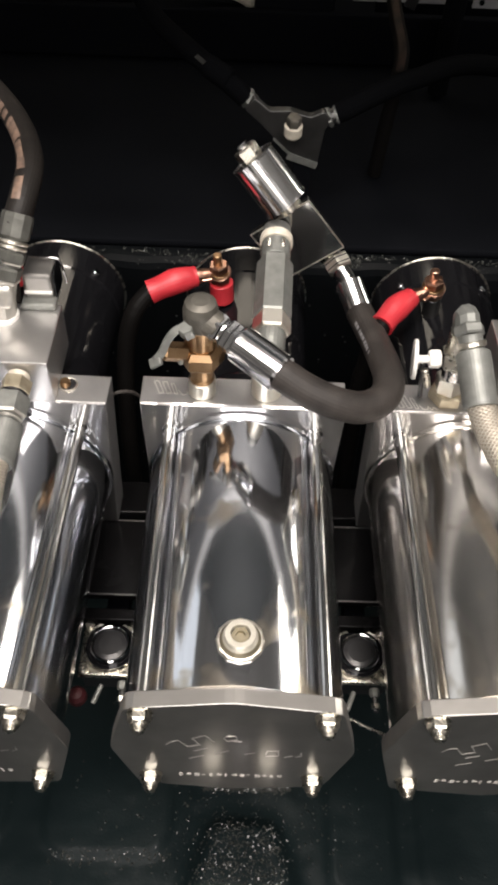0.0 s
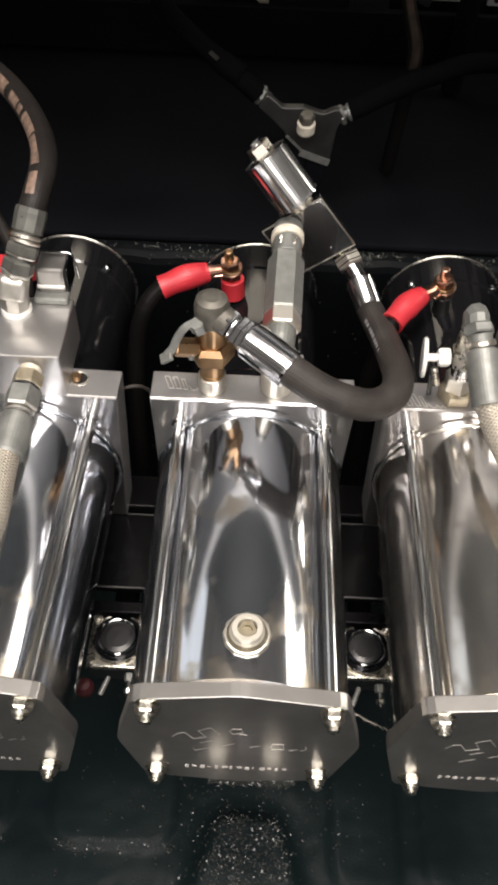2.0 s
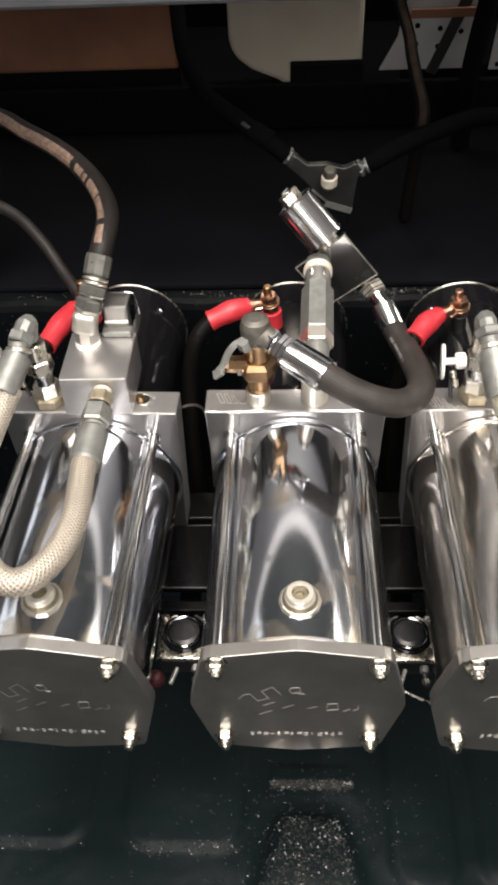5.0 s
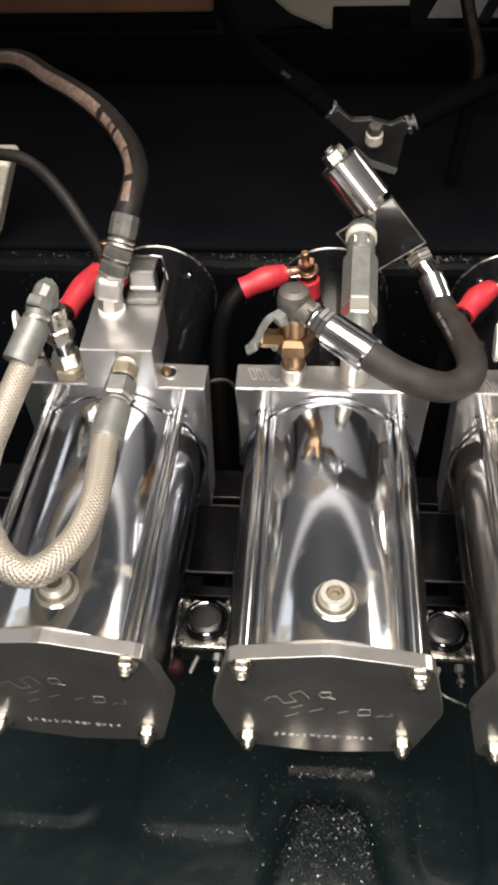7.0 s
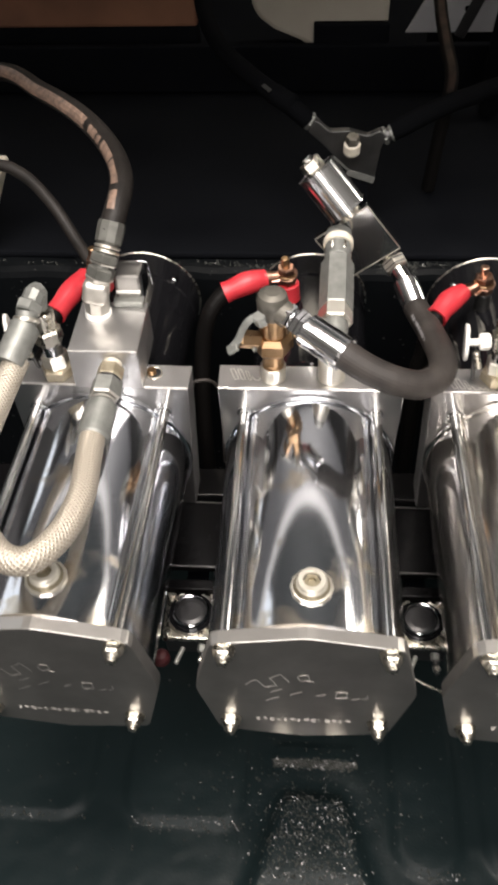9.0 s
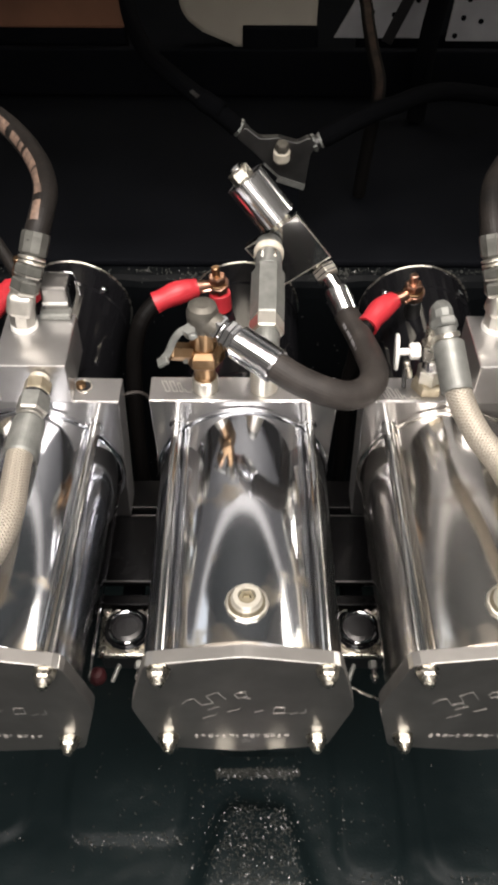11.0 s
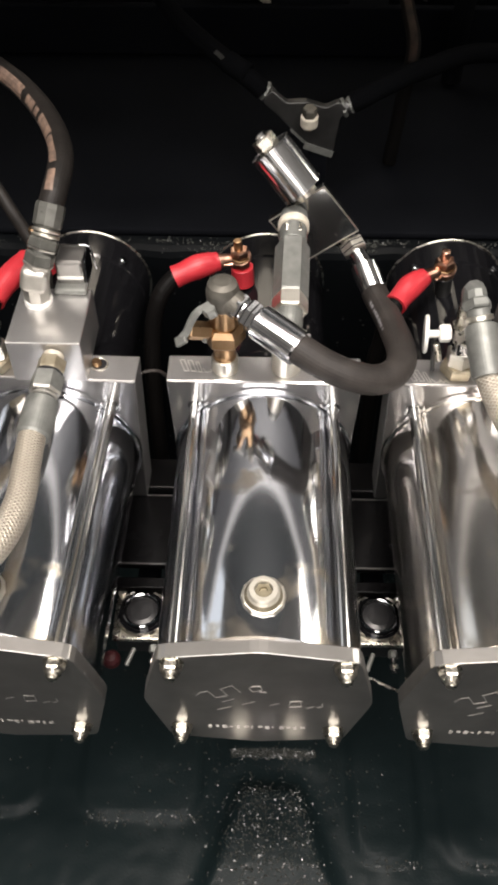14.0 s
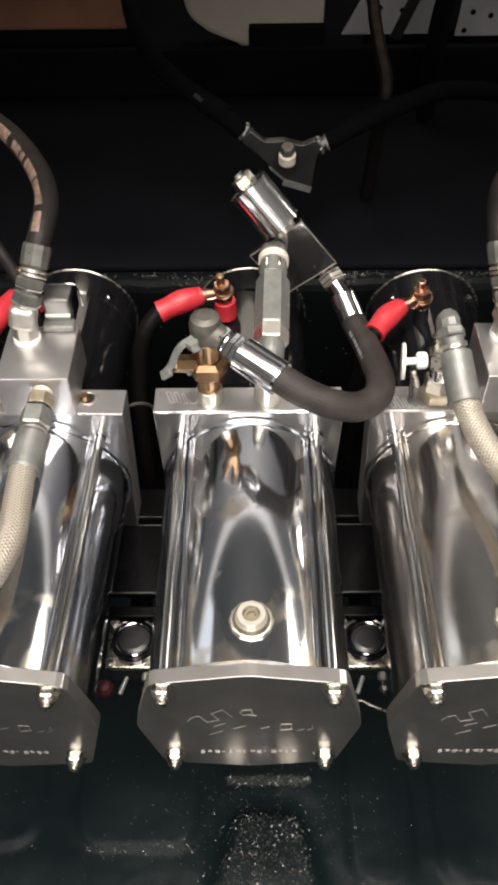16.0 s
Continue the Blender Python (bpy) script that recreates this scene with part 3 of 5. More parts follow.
def perforated():
    t = thing("perforated_bracket", (0.2, 0.84, 0.39), "grey perforated sheet metal bracket", "bracket")
    part("sheet", prism([(0.112, 0.417), (0.226, 0.417), (0.236, 0.456), (0.236, 0.52), (0.145, 0.52), (0.133, 0.457)], 0.843, 0.847, 0.001), GREYSHEET, t)
    part("sheet", prism([(0.251, 0.414), (0.36, 0.414), (0.36, 0.52), (0.258, 0.52)], 0.843, 0.847, 0.001), GREYSHEET, t)
    for x, z in ((0.183, 0.445), (0.182, 0.427), (0.268, 0.442), (0.261, 0.421), (0.156, 0.448), (0.21, 0.462), (0.184, 0.466), (0.29, 0.438), (0.272, 0.463), (0.156, 0.47)):
        part("hole", lathe([(0, 0), (0.0032, 0), (0.0032, 0.001), (0, 0.001)], along((x, 0.8425, z), (x, 0.84, z)), 14), DEEPBLACK, t, "dark punched hole")
    part("foot", box((0.2, 0.85, 0.405), (0.12, 0.006, 0.03), bevel=0.001), DEEPBLACK, t)
    part("foot", box((0.3, 0.85, 0.403), (0.09, 0.006, 0.03), bevel=0.001), DEEPBLACK, t)
    part("fold", box(None, (0.014, 0.003, 0.12), Matrix.Translation((0.2, 0.8415, 0.468)) @ pose(0, 0, 0, 0, 22, 0), 0.001), SATINBLACK, t, "dark folded edge")


def strip():
    t = thing("wood_strip", (0.19, 0.836, 0.39), "dark brown wooden strip in front of the perforated bracket", "strip")
    part("batten", box((0.192, 0.834, 0.4868), (0.094, 0.006, 0.0105), bevel=0.001), BROWN, t)
    part("post", box((0.236, 0.8345, 0.434), (0.006, 0.005, 0.092), bevel=0.001), DEEPBLACK, t, "black support post")


strip()
board()
beige_panel()
perforated()

# ---- rack under the pumps ----
RACK = thing("pump_rack", (0, 0.16, 0.03), "black painted steel rack under the three pumps", "rack")
part("cross_bar", box((0, 0.16, 0.2955), (0.9, 0.064, 0.006), bevel=0.001), RACKPAINT, RACK, "flat gloss black bar")
part("back_bar", box((0, 0.213, 0.288), (0.9, 0.03, 0.024), bevel=0.0015), RACKPAINT, RACK)
# Thin paler strips paint the highlights along the flat bar's edges
for y in (0.129, 0.1915):
    part("edge", box((0, y, 0.2986), (0.9, 0.0012, 0.0006), bevel=0.0001), DARKALU, RACK, "paler strip drawn as the edge highlight")
part("front_rail", box((0, 0.1185, 0.2835), (0.9, 0.009, 0.012), bevel=0.001), RACKPAINT, RACK)
for sx in (-0.44, 0.44):
    part("leg", box((sx, 0.16, 0.16), (0.03, 0.03, 0.266), bevel=0.002), SATINBLACK, RACK)
for x, y in ((-0.1085, 0.147), (-0.052, 0.12), (0.1, 0.147)):
    part("bolt", hexagon((x, y, 0.298), (x, y, 0.303), 0.008), PLATED, RACK, "small bright bolt")


# ---- pumps ----
def rounded(points, r=0.004):
    """Rounds the corners of an outline a little."""
    out = []
    for i, p in enumerate(points):
        p, a, b = Vector(p), Vector(points[i - 1]), Vector(points[(i + 1) % len(points)])
        da, db = (a - p).normalized(), (b - p).normalized()
        if da.angle(db) > radians(160):
            out.append(tuple(p))
            continue
        s, e = p + da * r, p + db * r
        out += [tuple(s), tuple((s + e) / 2 * 0.5 + p * 0.5), tuple(e)]
    return out


AXIS = 0.36
NUTS = [(-0.047, 0.407), (0.047, 0.407), (-0.047, 0.316), (0.047, 0.316)]


def pump():
    t = thing("hydraulic_pump", (0, 0.192, 0.3), "polished hydraulic pump with round tank and black motor", "hydraulic pump", "pumps on the rack")
    outline = [(0, 0.4205), (0.0555, 0.4105), (0.0672, 0.357), (0.0545, 0.3), (0, 0.292), (-0.0545, 0.3), (-0.0672, 0.357), (-0.0555, 0.4105)]
    plate = part("end_plate", prism(rounded(outline, 0.005), 0.002, 0.0112, 0.0006), MILLED, t, "milled aluminium end plate")
    marks = [
        [(-36, 363), (-33, 368), (-29, 369.5), (-24.5, 361), (-17.5, 364), (-21.7, 373), (-15, 378), (-10, 369)],
        [(-21, 355), (-14, 359.4)], [(-24, 343), (-16, 348.3)],
        [(-5, 374.7), (-3.3, 377.5), (1.3, 377.8), (2.4, 373), (-3, 370.3), (-5, 374.7)],
        [(0.5, 370.5), (4.6, 370)], [(-9.3, 351.6), (-2, 356.2)], [(7, 351.5), (12.3, 354.3)],
        [(18.4, 352), (19.1, 357.6), (25.1, 358), (25.5, 350.7), (18.6, 349.4)],
        [(28.7, 348.5), (33.2, 350.9)], [(35, 349.3), (38.2, 351.6), (37.6, 355.6)],
    ]
    for row in marks:
        for (x0, z0), (x1, z1) in zip(row, row[1:]):
            part("engraving", bar((x0 / 1000, 0.0019, z0 / 1000), (x1 / 1000, 0.0019, z1 / 1000), 0.0005, (0, -1, 0), 0.0002), ENGRAVED, plate, "fine engraved line")
    for k in range(14):
        x, wide = -0.0305 + 0.0044 * k, (0.0031, 0.0024, 0.0029, 0.0027, 0.0018)[k % 5]
        if k == 3:
            part("lettering_bar", bar((x, 0.0019, 0.3165), (x + 0.002, 0.0019, 0.3165), 0.0006, (0, -1, 0), 0.0002), ENGRAVED, plate, "small engraved bar")
            continue
        for z in (0.3147, 0.3165, 0.3183)[k % 2 :]:
            part("lettering_bar", bar((x, 0.0019, z), (x + wide - 0.001 * ((k * 7 + int(z * 1e4)) % 3 == 0), 0.0019, z), 0.0004, (0, -1, 0), 0.0002), ENGRAVED, plate, "small engraved bar")
    R = 0.0615
    tank = [(R - 0.004, 0), (R, 0.0005), (R, 0.176), (R + 0.0018, 0.1765), (R + 0.0018, 0.1795), (R + 0.0005, 0.18), (R + 0.0005, 0.1812)]
    part("tank", lathe(tank, along((0, 0.0105, AXIS), (0, 1, AXIS)), 512), CHROME, t, "mirror-polished round tank")
    for x, z in NUTS:
        r = part("tie_rod", rod((x, 0.0085, z), (x, 0.194, z), 0.0038, 20), TIEROD, t)
        part("collar", lathe([(0.0038, 0), (0.0052, 0), (0.0052, 0.0022), (0.0038, 0.0022)], along((x, 0.189, z), (x, 0.3, z)), 20), TIEROD, r)
        length = 0.0058
        n = part("nut", hexagon((x, 0.0021, z), (x, 0.0021 - length, z), 0.0105), BRIGHTSTEEL, t, "bright flanged nut")
        part("washer", lathe([(0.0035, 0), (0.0068, 0), (0.0068, 0.0008), (0.0035, 0.0012)], along((x, 0.0019, z), (x, -1, z)), 28), BRIGHTSTEEL, n)
        part("dome", lathe([(0.0046, 0), (0.0045, 0.0016), (0.0036, 0.0028), (0.0031, 0.0029), (0.0031, 0.0044), (0.0026, 0.0049), (0, 0.0049)], along((x, 0.0021 - length, z), (x, -1, z)), 20), BRIGHTSTEEL, n)
    top = along((0.002, 0.035, AXIS + R), (0.002, 0.035, 1))
    plug = part("filler_plug", lathe([(0.0048, 0.003), (0.005, 0.0082), (0.0053, 0.0085), (0.0078, 0.0085), (0.0083, 0.008), (0.0084, 0.0055), (0.0092, 0.0045), (0.0094, 0.0015)], top, 48), PLUGRING, t, "pale filler plug")
    part("plug_base", lathe([(0.0, -0.002), (0.0108, -0.002), (0.0108, 0.002), (0.0094, 0.0042), (0, 0.0042)], top, 24), KHAKI, plug)
    part("flange", lathe([(0.0106, -0.004), (0.0126, -0.004), (0.0128, 0.0008), (0.0121, 0.0017), (0.0106, 0.0019)], top, 12), NICKEL, plug)
    part("socket", lathe([(0, 0.0032), (0.0026, 0.0032), (0.0028, 0.0062), (0.0049, 0.0062)], top, 6), KHAKI, plug)
    block = [(-0.0655, 0.4285), (0.0655, 0.4285), (0.0615, 0.3), (-0.0615, 0.3)]
    part("pump_block", prism(block, 0.192, 0.216, 0.0007), ALUMINIUM, t, "satin machined aluminium block")
    face = [(-0.0648, 0.4278), (0.0648, 0.4278), (0.0609, 0.3007), (-0.0609, 0.3007)]
    part("block_face", prism(face, 0.1914, 0.192, 0.0002), FACEALU, t, "polished front face of the block")
    motor = [(0.0, -0.004), (0.043, -0.004), (0.047, 0.0), (0.0475, 0.01), (0.0467, 0.012), (0.0467, 0.118), (0.0478, 0.12), (0.0478, 0.146), (0.0455, 0.15), (0.0, 0.15)]
    m = part("motor", lathe(motor, along((0, 0.22, 0.372), (0, 1, 0.372)), 96), GLOSSBLACK, t, "gloss black electric motor")
    ring = [(0.0474, 0), (0.0484, 0.0002), (0.0489, 0.0007), (0.0489, 0.0014), (0.0484, 0.0019), (0.0474, 0.0021)]
    part("ring", lathe(ring, along((0, 0.3655, 0.372), (0, 1, 0.372)), 96), BRIGHTSTEEL, m, "thin bright ring")
    for sx in (-1, 1):
        a = radians(41)
        base = Vector((sx * 0.047 * math.sin(a), 0.345, 0.372 + 0.047 * math.cos(a)))
        tip = Vector((sx * 0.05 * math.sin(a), 0.345, 0.372 + 0.05 * math.cos(a)))
        part("screw", rod(base, tip, 0.003, 16), PLATED, m)
    return t


MIDDLE = pump()
tagged(MIDDLE, "polished hydraulic pump carrying a brass tap and manifold")


def placed(x, yaw):
    return Matrix.Translation((x, 0, 0)) @ pose(0, 0.192, 0.3, 0, 0, yaw)


LEFT = copy_thing(MIDDLE, placed(-0.1515, -1.5))
tagged(LEFT, "polished hydraulic pump carrying a square valve block")
for piece in LEFT.children:
    if piece.name.startswith("end_plate"):
        for mark in piece.children:
            mark.data = mark.data.copy()
            mark.data.materials[0] = FAINT
RIGHT = copy_thing(MIDDLE, placed(0.1492, 0.0))
tagged(RIGHT, "polished hydraulic pump with angled braided hose")
for piece in RIGHT.children:
    if piece.name.startswith("motor"):
        piece.matrix_local = Matrix.Translation((0, -0.0042, 0)) @ piece.matrix_local


def refinish(pump_thing, mat):
    for piece in pump_thing.children:
        if piece.name.startswith("tank"):
            piece.data = piece.data.copy()
            piece.data.materials[0] = mat


refinish(LEFT, SOFTTANK)
refinish(RIGHT, HAZYTANK)


# ---- fittings on the middle pump ----
def engraving_on_block(x0, y0, parent_label):
    t = thing("logo_engraving", (x0, y0, 0.4286), parent_label, "engraving")
    outlines = [[(-9, 3), (-6.5, 3.4), (-5, -3.4), (-7.5, -4), (-9, 3)], [(-4.6, 3.2), (-2.2, 3.4), (-0.8, -3.2), (-3.2, -3.6), (-4.6, 3.2)], [(0, 2.4), (1.6, 2.6), (2.6, -3.4), (1, -3.6), (0, 2.4)], [(3.4, -1.2), (5, -3.6), (7.6, -3), (8, -1.4), (9.6, -3.4), (11, -1.6), (12.6, -3)]]
    outlines = [[(1.2 * u - 0.3 * v, 1.45 * v + 0.9 - 0.12 * u) for u, v in row] for row in outlines]
    strokes = [(*p, *q) for row in outlines for p, q in zip(row, row[1:])]
    for a, b, c, d in strokes:
        part("stroke", bar((x0 + a / 1000, y0 + b / 1000, 0.4286), (x0 + c / 1000, y0 + d / 1000, 0.4286), 0.0007, (0, 0, 1), 0.0003), ENGRAVED, t)


engraving_on_block(-0.046, 0.205, "fine engraved mark on the aluminium block")


def brass_tap():
    x, y = -0.0265, 0.204
    t = thing("ball_valve", (x, y, 0.4285), "brass ball valve with lever on the pump block", "valve")
    part("nipple", rod((x, y, 0.4285), (x, y, 0.4405), 0.0088, 30), NICKEL, t, "bright threaded nipple")
    part("lower_body", lathe([(0, 0), (0.0078, 0), (0.0078, 0.003), (0.0072, 0.004), (0.0072, 0.014), (0.0085, 0.015), (0, 0.0151)], along((x, y, 0.4395), (x, y, 1)), 30), BRASS, t)
    part("hex_body", lathe([(0, 0), (0.0105, 0), (0.0142, 0.004), (0.0142, 0.012), (0.011, 0.0155), (0, 0.0155)], along((x, y, 0.4535), (x, y, 1)), 6), BRASS, t, "hexagonal brass body")
    part("upper_body", rod((x, y, 0.468), (x, y, 0.484), 0.0088, 30), BRASS, t)
    part("spindle", hexagon((x - 0.008, y - 0.004, 0.466), (x - 0.022, y - 0.008, 0.47), 0.0105), BRASS, t)
    part("lever", ribbon([(x - 0.003, y - 0.006, 0.489), (x - 0.013, y - 0.008, 0.4875), (x - 0.0185, y - 0.01, 0.4815), (x - 0.0225, y - 0.012, 0.4725), (x - 0.0262, y - 0.0135, 0.468)], 0.0048, 0.0018), ZINC, t, "bent flat grey lever")
    part("pad", box(None, (0.0085, 0.0066, 0.003), Matrix.Translation((x - 0.0262, y - 0.0142, 0.4668)) @ pose(0, 0, 0, 25, -35, 0), 0.001), ZINC, t, "worn lever pad")
    part("spindle_nut", hexagon((x - 0.0065, y - 0.0065, 0.4825), (x - 0.0085, y - 0.009, 0.4905), 0.0085), ZINC, t)
    part("stop", rod((x - 0.012, y - 0.008, 0.46), (x - 0.012, y - 0.008, 0.468), 0.0018, 10), ZINC, t)


brass_tap()


def loop_hose():
    a0, a1, a2 = Vector((-0.0262, 0.204, 0.492)), Vector((-0.004, 0.19, 0.484)), Vector((0.021, 0.172, 0.478))
    t = thing("hydraulic_hose", (-0.0265, 0.204, 0.484), "black rubber hydraulic hose looping to the manifold", "hose")
    elbow = part("elbow", lathe([(0, 0), (0.0086, 0), (0.0096, 0.002), (0.0102, 0.005), (0.0105, 0.013), (0.0092, 0.018), (0.0055, 0.0198), (0, 0.02)], along((-0.0265, 0.204, 0.4835), (-0.0265, 0.204, 1)), 36), DARKZINC, t, "grey forged elbow")
    part("neck", rod(a0, a0.lerp(a1, 0.5), 0.0085, 28), DARKZINC, elbow)
    part("thread_ring", rod((-0.0265, 0.204, 0.4805), (-0.0265, 0.204, 0.4845), 0.0084, 28), SEAL, elbow, "cream thread tape")
    part("back_nut", hexagon(a0.lerp(a1, 0.38), a0.lerp(a1, 0.58), 0.0158), PLATED, t, "chrome nut")
    part("swivel_nut", hexagon(a0.lerp(a1, 0.62), a0.lerp(a1, 0.96), 0.0168), PLATED, t, "chrome swivel nut")
    for q in (0.66, 0.8):
        part("groove", lathe([(0.0088, 0), (0.0098, 0), (0.0098, 0.0009), (0.0088, 0.0009)], along(a0.lerp(a1, q), a1), 6), SATINBLACK, t, "dark groove round the nut")
    part("shoulder", rod(a0.lerp(a1, 0.55), a1.lerp(a2, 0.06), 0.0074, 28), PLATED, t)
    part("sleeve", crimp(a1, a2, 0.0116, 0), PLATED, t, "polished chrome sleeve")
    b1, b2 = Vector((0.0718, 0.3068, 0.4382)), Vector((0.08, 0.288, 0.4268))
    path = [a2.lerp(a1, 0.4), a2, (0.036, 0.166, 0.4715), (0.053, 0.1625, 0.4655), (0.0695, 0.1655, 0.4595), (0.0825, 0.176, 0.457), (0.0882, 0.196, 0.4535), (0.087, 0.235, 0.4405), (0.0828, 0.267, 0.4325), b2, b2.lerp(b1, 0.4)]
    part("rubber", tube(path, 0.0096, 28, 0.003), RUBBER, t, "black rubber tube")
    part("sleeve", crimp(b1, b2, 0.0098, 0), MIRROR, t, "polished chrome sleeve")
    b0 = Vector((0.0588, 0.327, 0.4495))
    part("swivel_nut", hexagon(b0.lerp(b1, 0.25), b0.lerp(b1, 0.62), 0.0175), NICKEL, t, "chrome swivel nut")
    part("shoulder", rod(b0, b0.lerp(b1, 1.05), 0.0068, 24), PLATED, t)
    for q in (0.34, 0.5):
        part("groove", lathe([(0.0095, 0), (0.0103, 0), (0.0103, 0.0008), (0.0095, 0.0008)], along(b0.lerp(b1, q), b1), 6), SATINBLACK, t, "dark groove round the nut")
    way = smooth_path(path, 0.001)
    for k in range(9):
        start = 0.63 + 0.024 * k
        part("print", print_strip(way, start, start + (0.018 if k % 3 else 0.011), 0.13, Vector((-0.9, -0.25, 0.5)), 0.0099), GREYSHEET, t, "small printed bar")


loop_hose()


def manifold():
    t = thing("manifold_block", (0.0195, 0.204, 0.4285), "square aluminium manifold on a hexagonal adaptor", "manifold")
    c = Vector((0.034, 0.319, 0.4645))
    m = Matrix.Translation(c) @ pose(0, 0, 0, 0, -37.5, 0)
    part("block", box(None, (0.0478, 0.006, 0.0456), m, 0.0008), MIRROR, t, "mirror-polished square block")
    # Pale strips laid on the face stand for its edge highlights
    for u, v, w, h in ((0, 0.0226, 0.0478, 0.0009), (0, -0.0226, 0.0478, 0.0009), (0.0237, 0, 0.0009, 0.0446), (-0.0237, 0, 0.0009, 0.0446)):
        part("edge", box(None, (w, 0.0012, h), m @ Matrix.Translation((u, -0.0029, v)), 0.0002), NICKEL, t, "bright strip for the highlight on the machined edge")
    part("nipple", rod((0.0145, 0.205, 0.4285), (0.0145, 0.205, 0.449), 0.0098, 32), NICKEL, t, "bright threaded nipple")
    part("elbow", tube([(0.0145, 0.205, 0.445), (0.0148, 0.207, 0.455), (0.0155, 0.216, 0.461), (0.0162, 0.228, 0.4625)], 0.0092, 24, 0.002), ZINC, t)
    p0, p1 = Vector((0.0158, 0.222, 0.4625)), Vector((0.0192, 0.3155, 0.4735))
    part("lower_nut", hexagon(p0, p0.lerp(p1, 0.14), 0.021), NICKEL, t)
    part("adaptor", lathe([(0, 0), (0.0105, 0), (0.0122, 0.003), (0.0122, 0.05), (0.0095, 0.054), (0, 0.054)], along(p0.lerp(p1, 0.12), p1), 6), ZINC, t, "long grey hexagonal adaptor")
    part("neck", rod(p0.lerp(p1, 0.68), p0.lerp(p1, 0.84), 0.0098, 28), ZINC, t)
    part("upper_nut", hexagon(p0.lerp(p1, 0.73), p0.lerp(p1, 0.83), 0.018), BRIGHTSTEEL, t)
    part("seal_ring", rod(p0.lerp(p1, 0.84), p0.lerp(p1, 0.91), 0.0112, 32), SEAL, t, "cream sealing ring")
    part("collar", rod(p0.lerp(p1, 0.9), p1, 0.0098, 28), ZINC, t)
    part("port", hexagon((0.0475, 0.325, 0.4585), (0.0595, 0.327, 0.4475), 0.0165), BRIGHTSTEEL, t, "bright hexagonal port")
    # solenoid cartridge on the upper edge
    s0, s1 = Vector((0.0245, 0.3215, 0.4905)), Vector((-0.0055, 0.3335, 0.5235))
    sol = part("solenoid", lathe([(0, 0.0), (0.0148, 0.0), (0.0155, 0.0008), (0.0155, 0.036), (0.0148, 0.0368), (0, 0.0368)], along(s0, s1), 48), POLISHED, t, "polished chrome solenoid can")
    part("stem", rod(s0 - (s1 - s0) * 0.12, s0.lerp(s1, 0.05), 0.009, 28), BRIGHTSTEEL, sol)
    part("end_nut", hexagon(s0.lerp(s1, 0.79), s0.lerp(s1, 1.0), 0.0145), BRIGHTSTEEL, sol, "bright end nut")
    part("cap", rod(s0.lerp(s1, 0.99), s0.lerp(s1, 1.06), 0.0042, 20), PLATED, sol)
    for q in (0.0, 0.78):
        part("rim", lathe([(0.0155, 0), (0.0161, 0.0003), (0.0161, 0.0012), (0.0155, 0.0015)], along(s0.lerp(s1, q), s1), 48), PLATED, sol)


manifold()


def rear_manifold():
    t = thing("tee_manifold", (0.035, 0.475, 0.364), "dark aluminium tee manifold behind the motors", "manifold")
    out = [(0.001, 0.4835), (0.014, 0.4728), (0.031, 0.4738), (0.048, 0.4688), (0.0585, 0.4742), (0.066, 0.4665), (0.0605, 0.458), (0.057, 0.428), (0.032, 0.4365), (0.019, 0.449), (0.008, 0.4605), (-0.0065, 0.473)]
    block = part("block", prism(rounded(out, 0.0025), 0.478, 0.4855, 0.001), DARKALU, t, "dull aluminium three-way block")
    part("lip", bar((0.031, 0.4778, 0.434), (0.0565, 0.4778, 0.4255), 0.006, (0, -1, 0), 0.0015), ZINC, block, "paler machined lower lip")
    part("lip", bar((0.0185, 0.4778, 0.449), (0.0315, 0.4778, 0.4365), 0.002, (0, -1, 0), 0.0012), ZINC, block, "paler machined lower lip")
    part("stand", box((0.044, 0.4825, 0.398), (0.016, 0.008, 0.068), bevel=0.001), DEEPBLACK, t)
    part("nut", rod((0.034, 0.472, 0.4565), (0.034, 0.4705, 0.4655), 0.0076, 28), SEAL, t, "cream sealing collar")
    part("tip", hexagon((0.034, 0.4706, 0.465), (0.034, 0.469, 0.4735), 0.0108), DARKZINC, t)
    part("neck", rod((0.034, 0.482, 0.452), (0.034, 0.4718, 0.4575), 0.0066, 24), DARKZINC, t)
    for a, b in (((0.002, 0.487, 0.4745), (-0.0125, 0.488, 0.4835)), ((0.057, 0.485, 0.4625), (0.0735, 0.486, 0.4695))):
        a, b = Vector(a), Vector(b)
        f = part("fitting", rod(a, b, 0.0062, 20), DARKALU, t)
        part("swivel_nut", hexagon(a.lerp(b, 0.3), a.lerp(b, 0.52), 0.0142), ZINC, f, "pale hexagonal swivel nut")
        part("collar", lathe([(0.0062, 0), (0.0074, 0.0006), (0.0074, 0.0022), (0.0062, 0.0028)], along(a.lerp(b, 0.68), b), 24), ZINC, f)


rear_manifold()


def dark_hose(name, label, path, r, mat=SHADEHOSE):
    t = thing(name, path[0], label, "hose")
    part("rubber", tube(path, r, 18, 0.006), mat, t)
    return t


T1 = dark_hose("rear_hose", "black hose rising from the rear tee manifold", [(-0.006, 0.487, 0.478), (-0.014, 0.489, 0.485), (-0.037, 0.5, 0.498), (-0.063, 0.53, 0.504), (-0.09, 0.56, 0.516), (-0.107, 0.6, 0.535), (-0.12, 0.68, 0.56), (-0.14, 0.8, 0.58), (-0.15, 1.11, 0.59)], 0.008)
part("ferrule", crimp((-0.0185, 0.491, 0.49), (-0.037, 0.5, 0.498), 0.0092, 2), SHADEHOSE, T1)
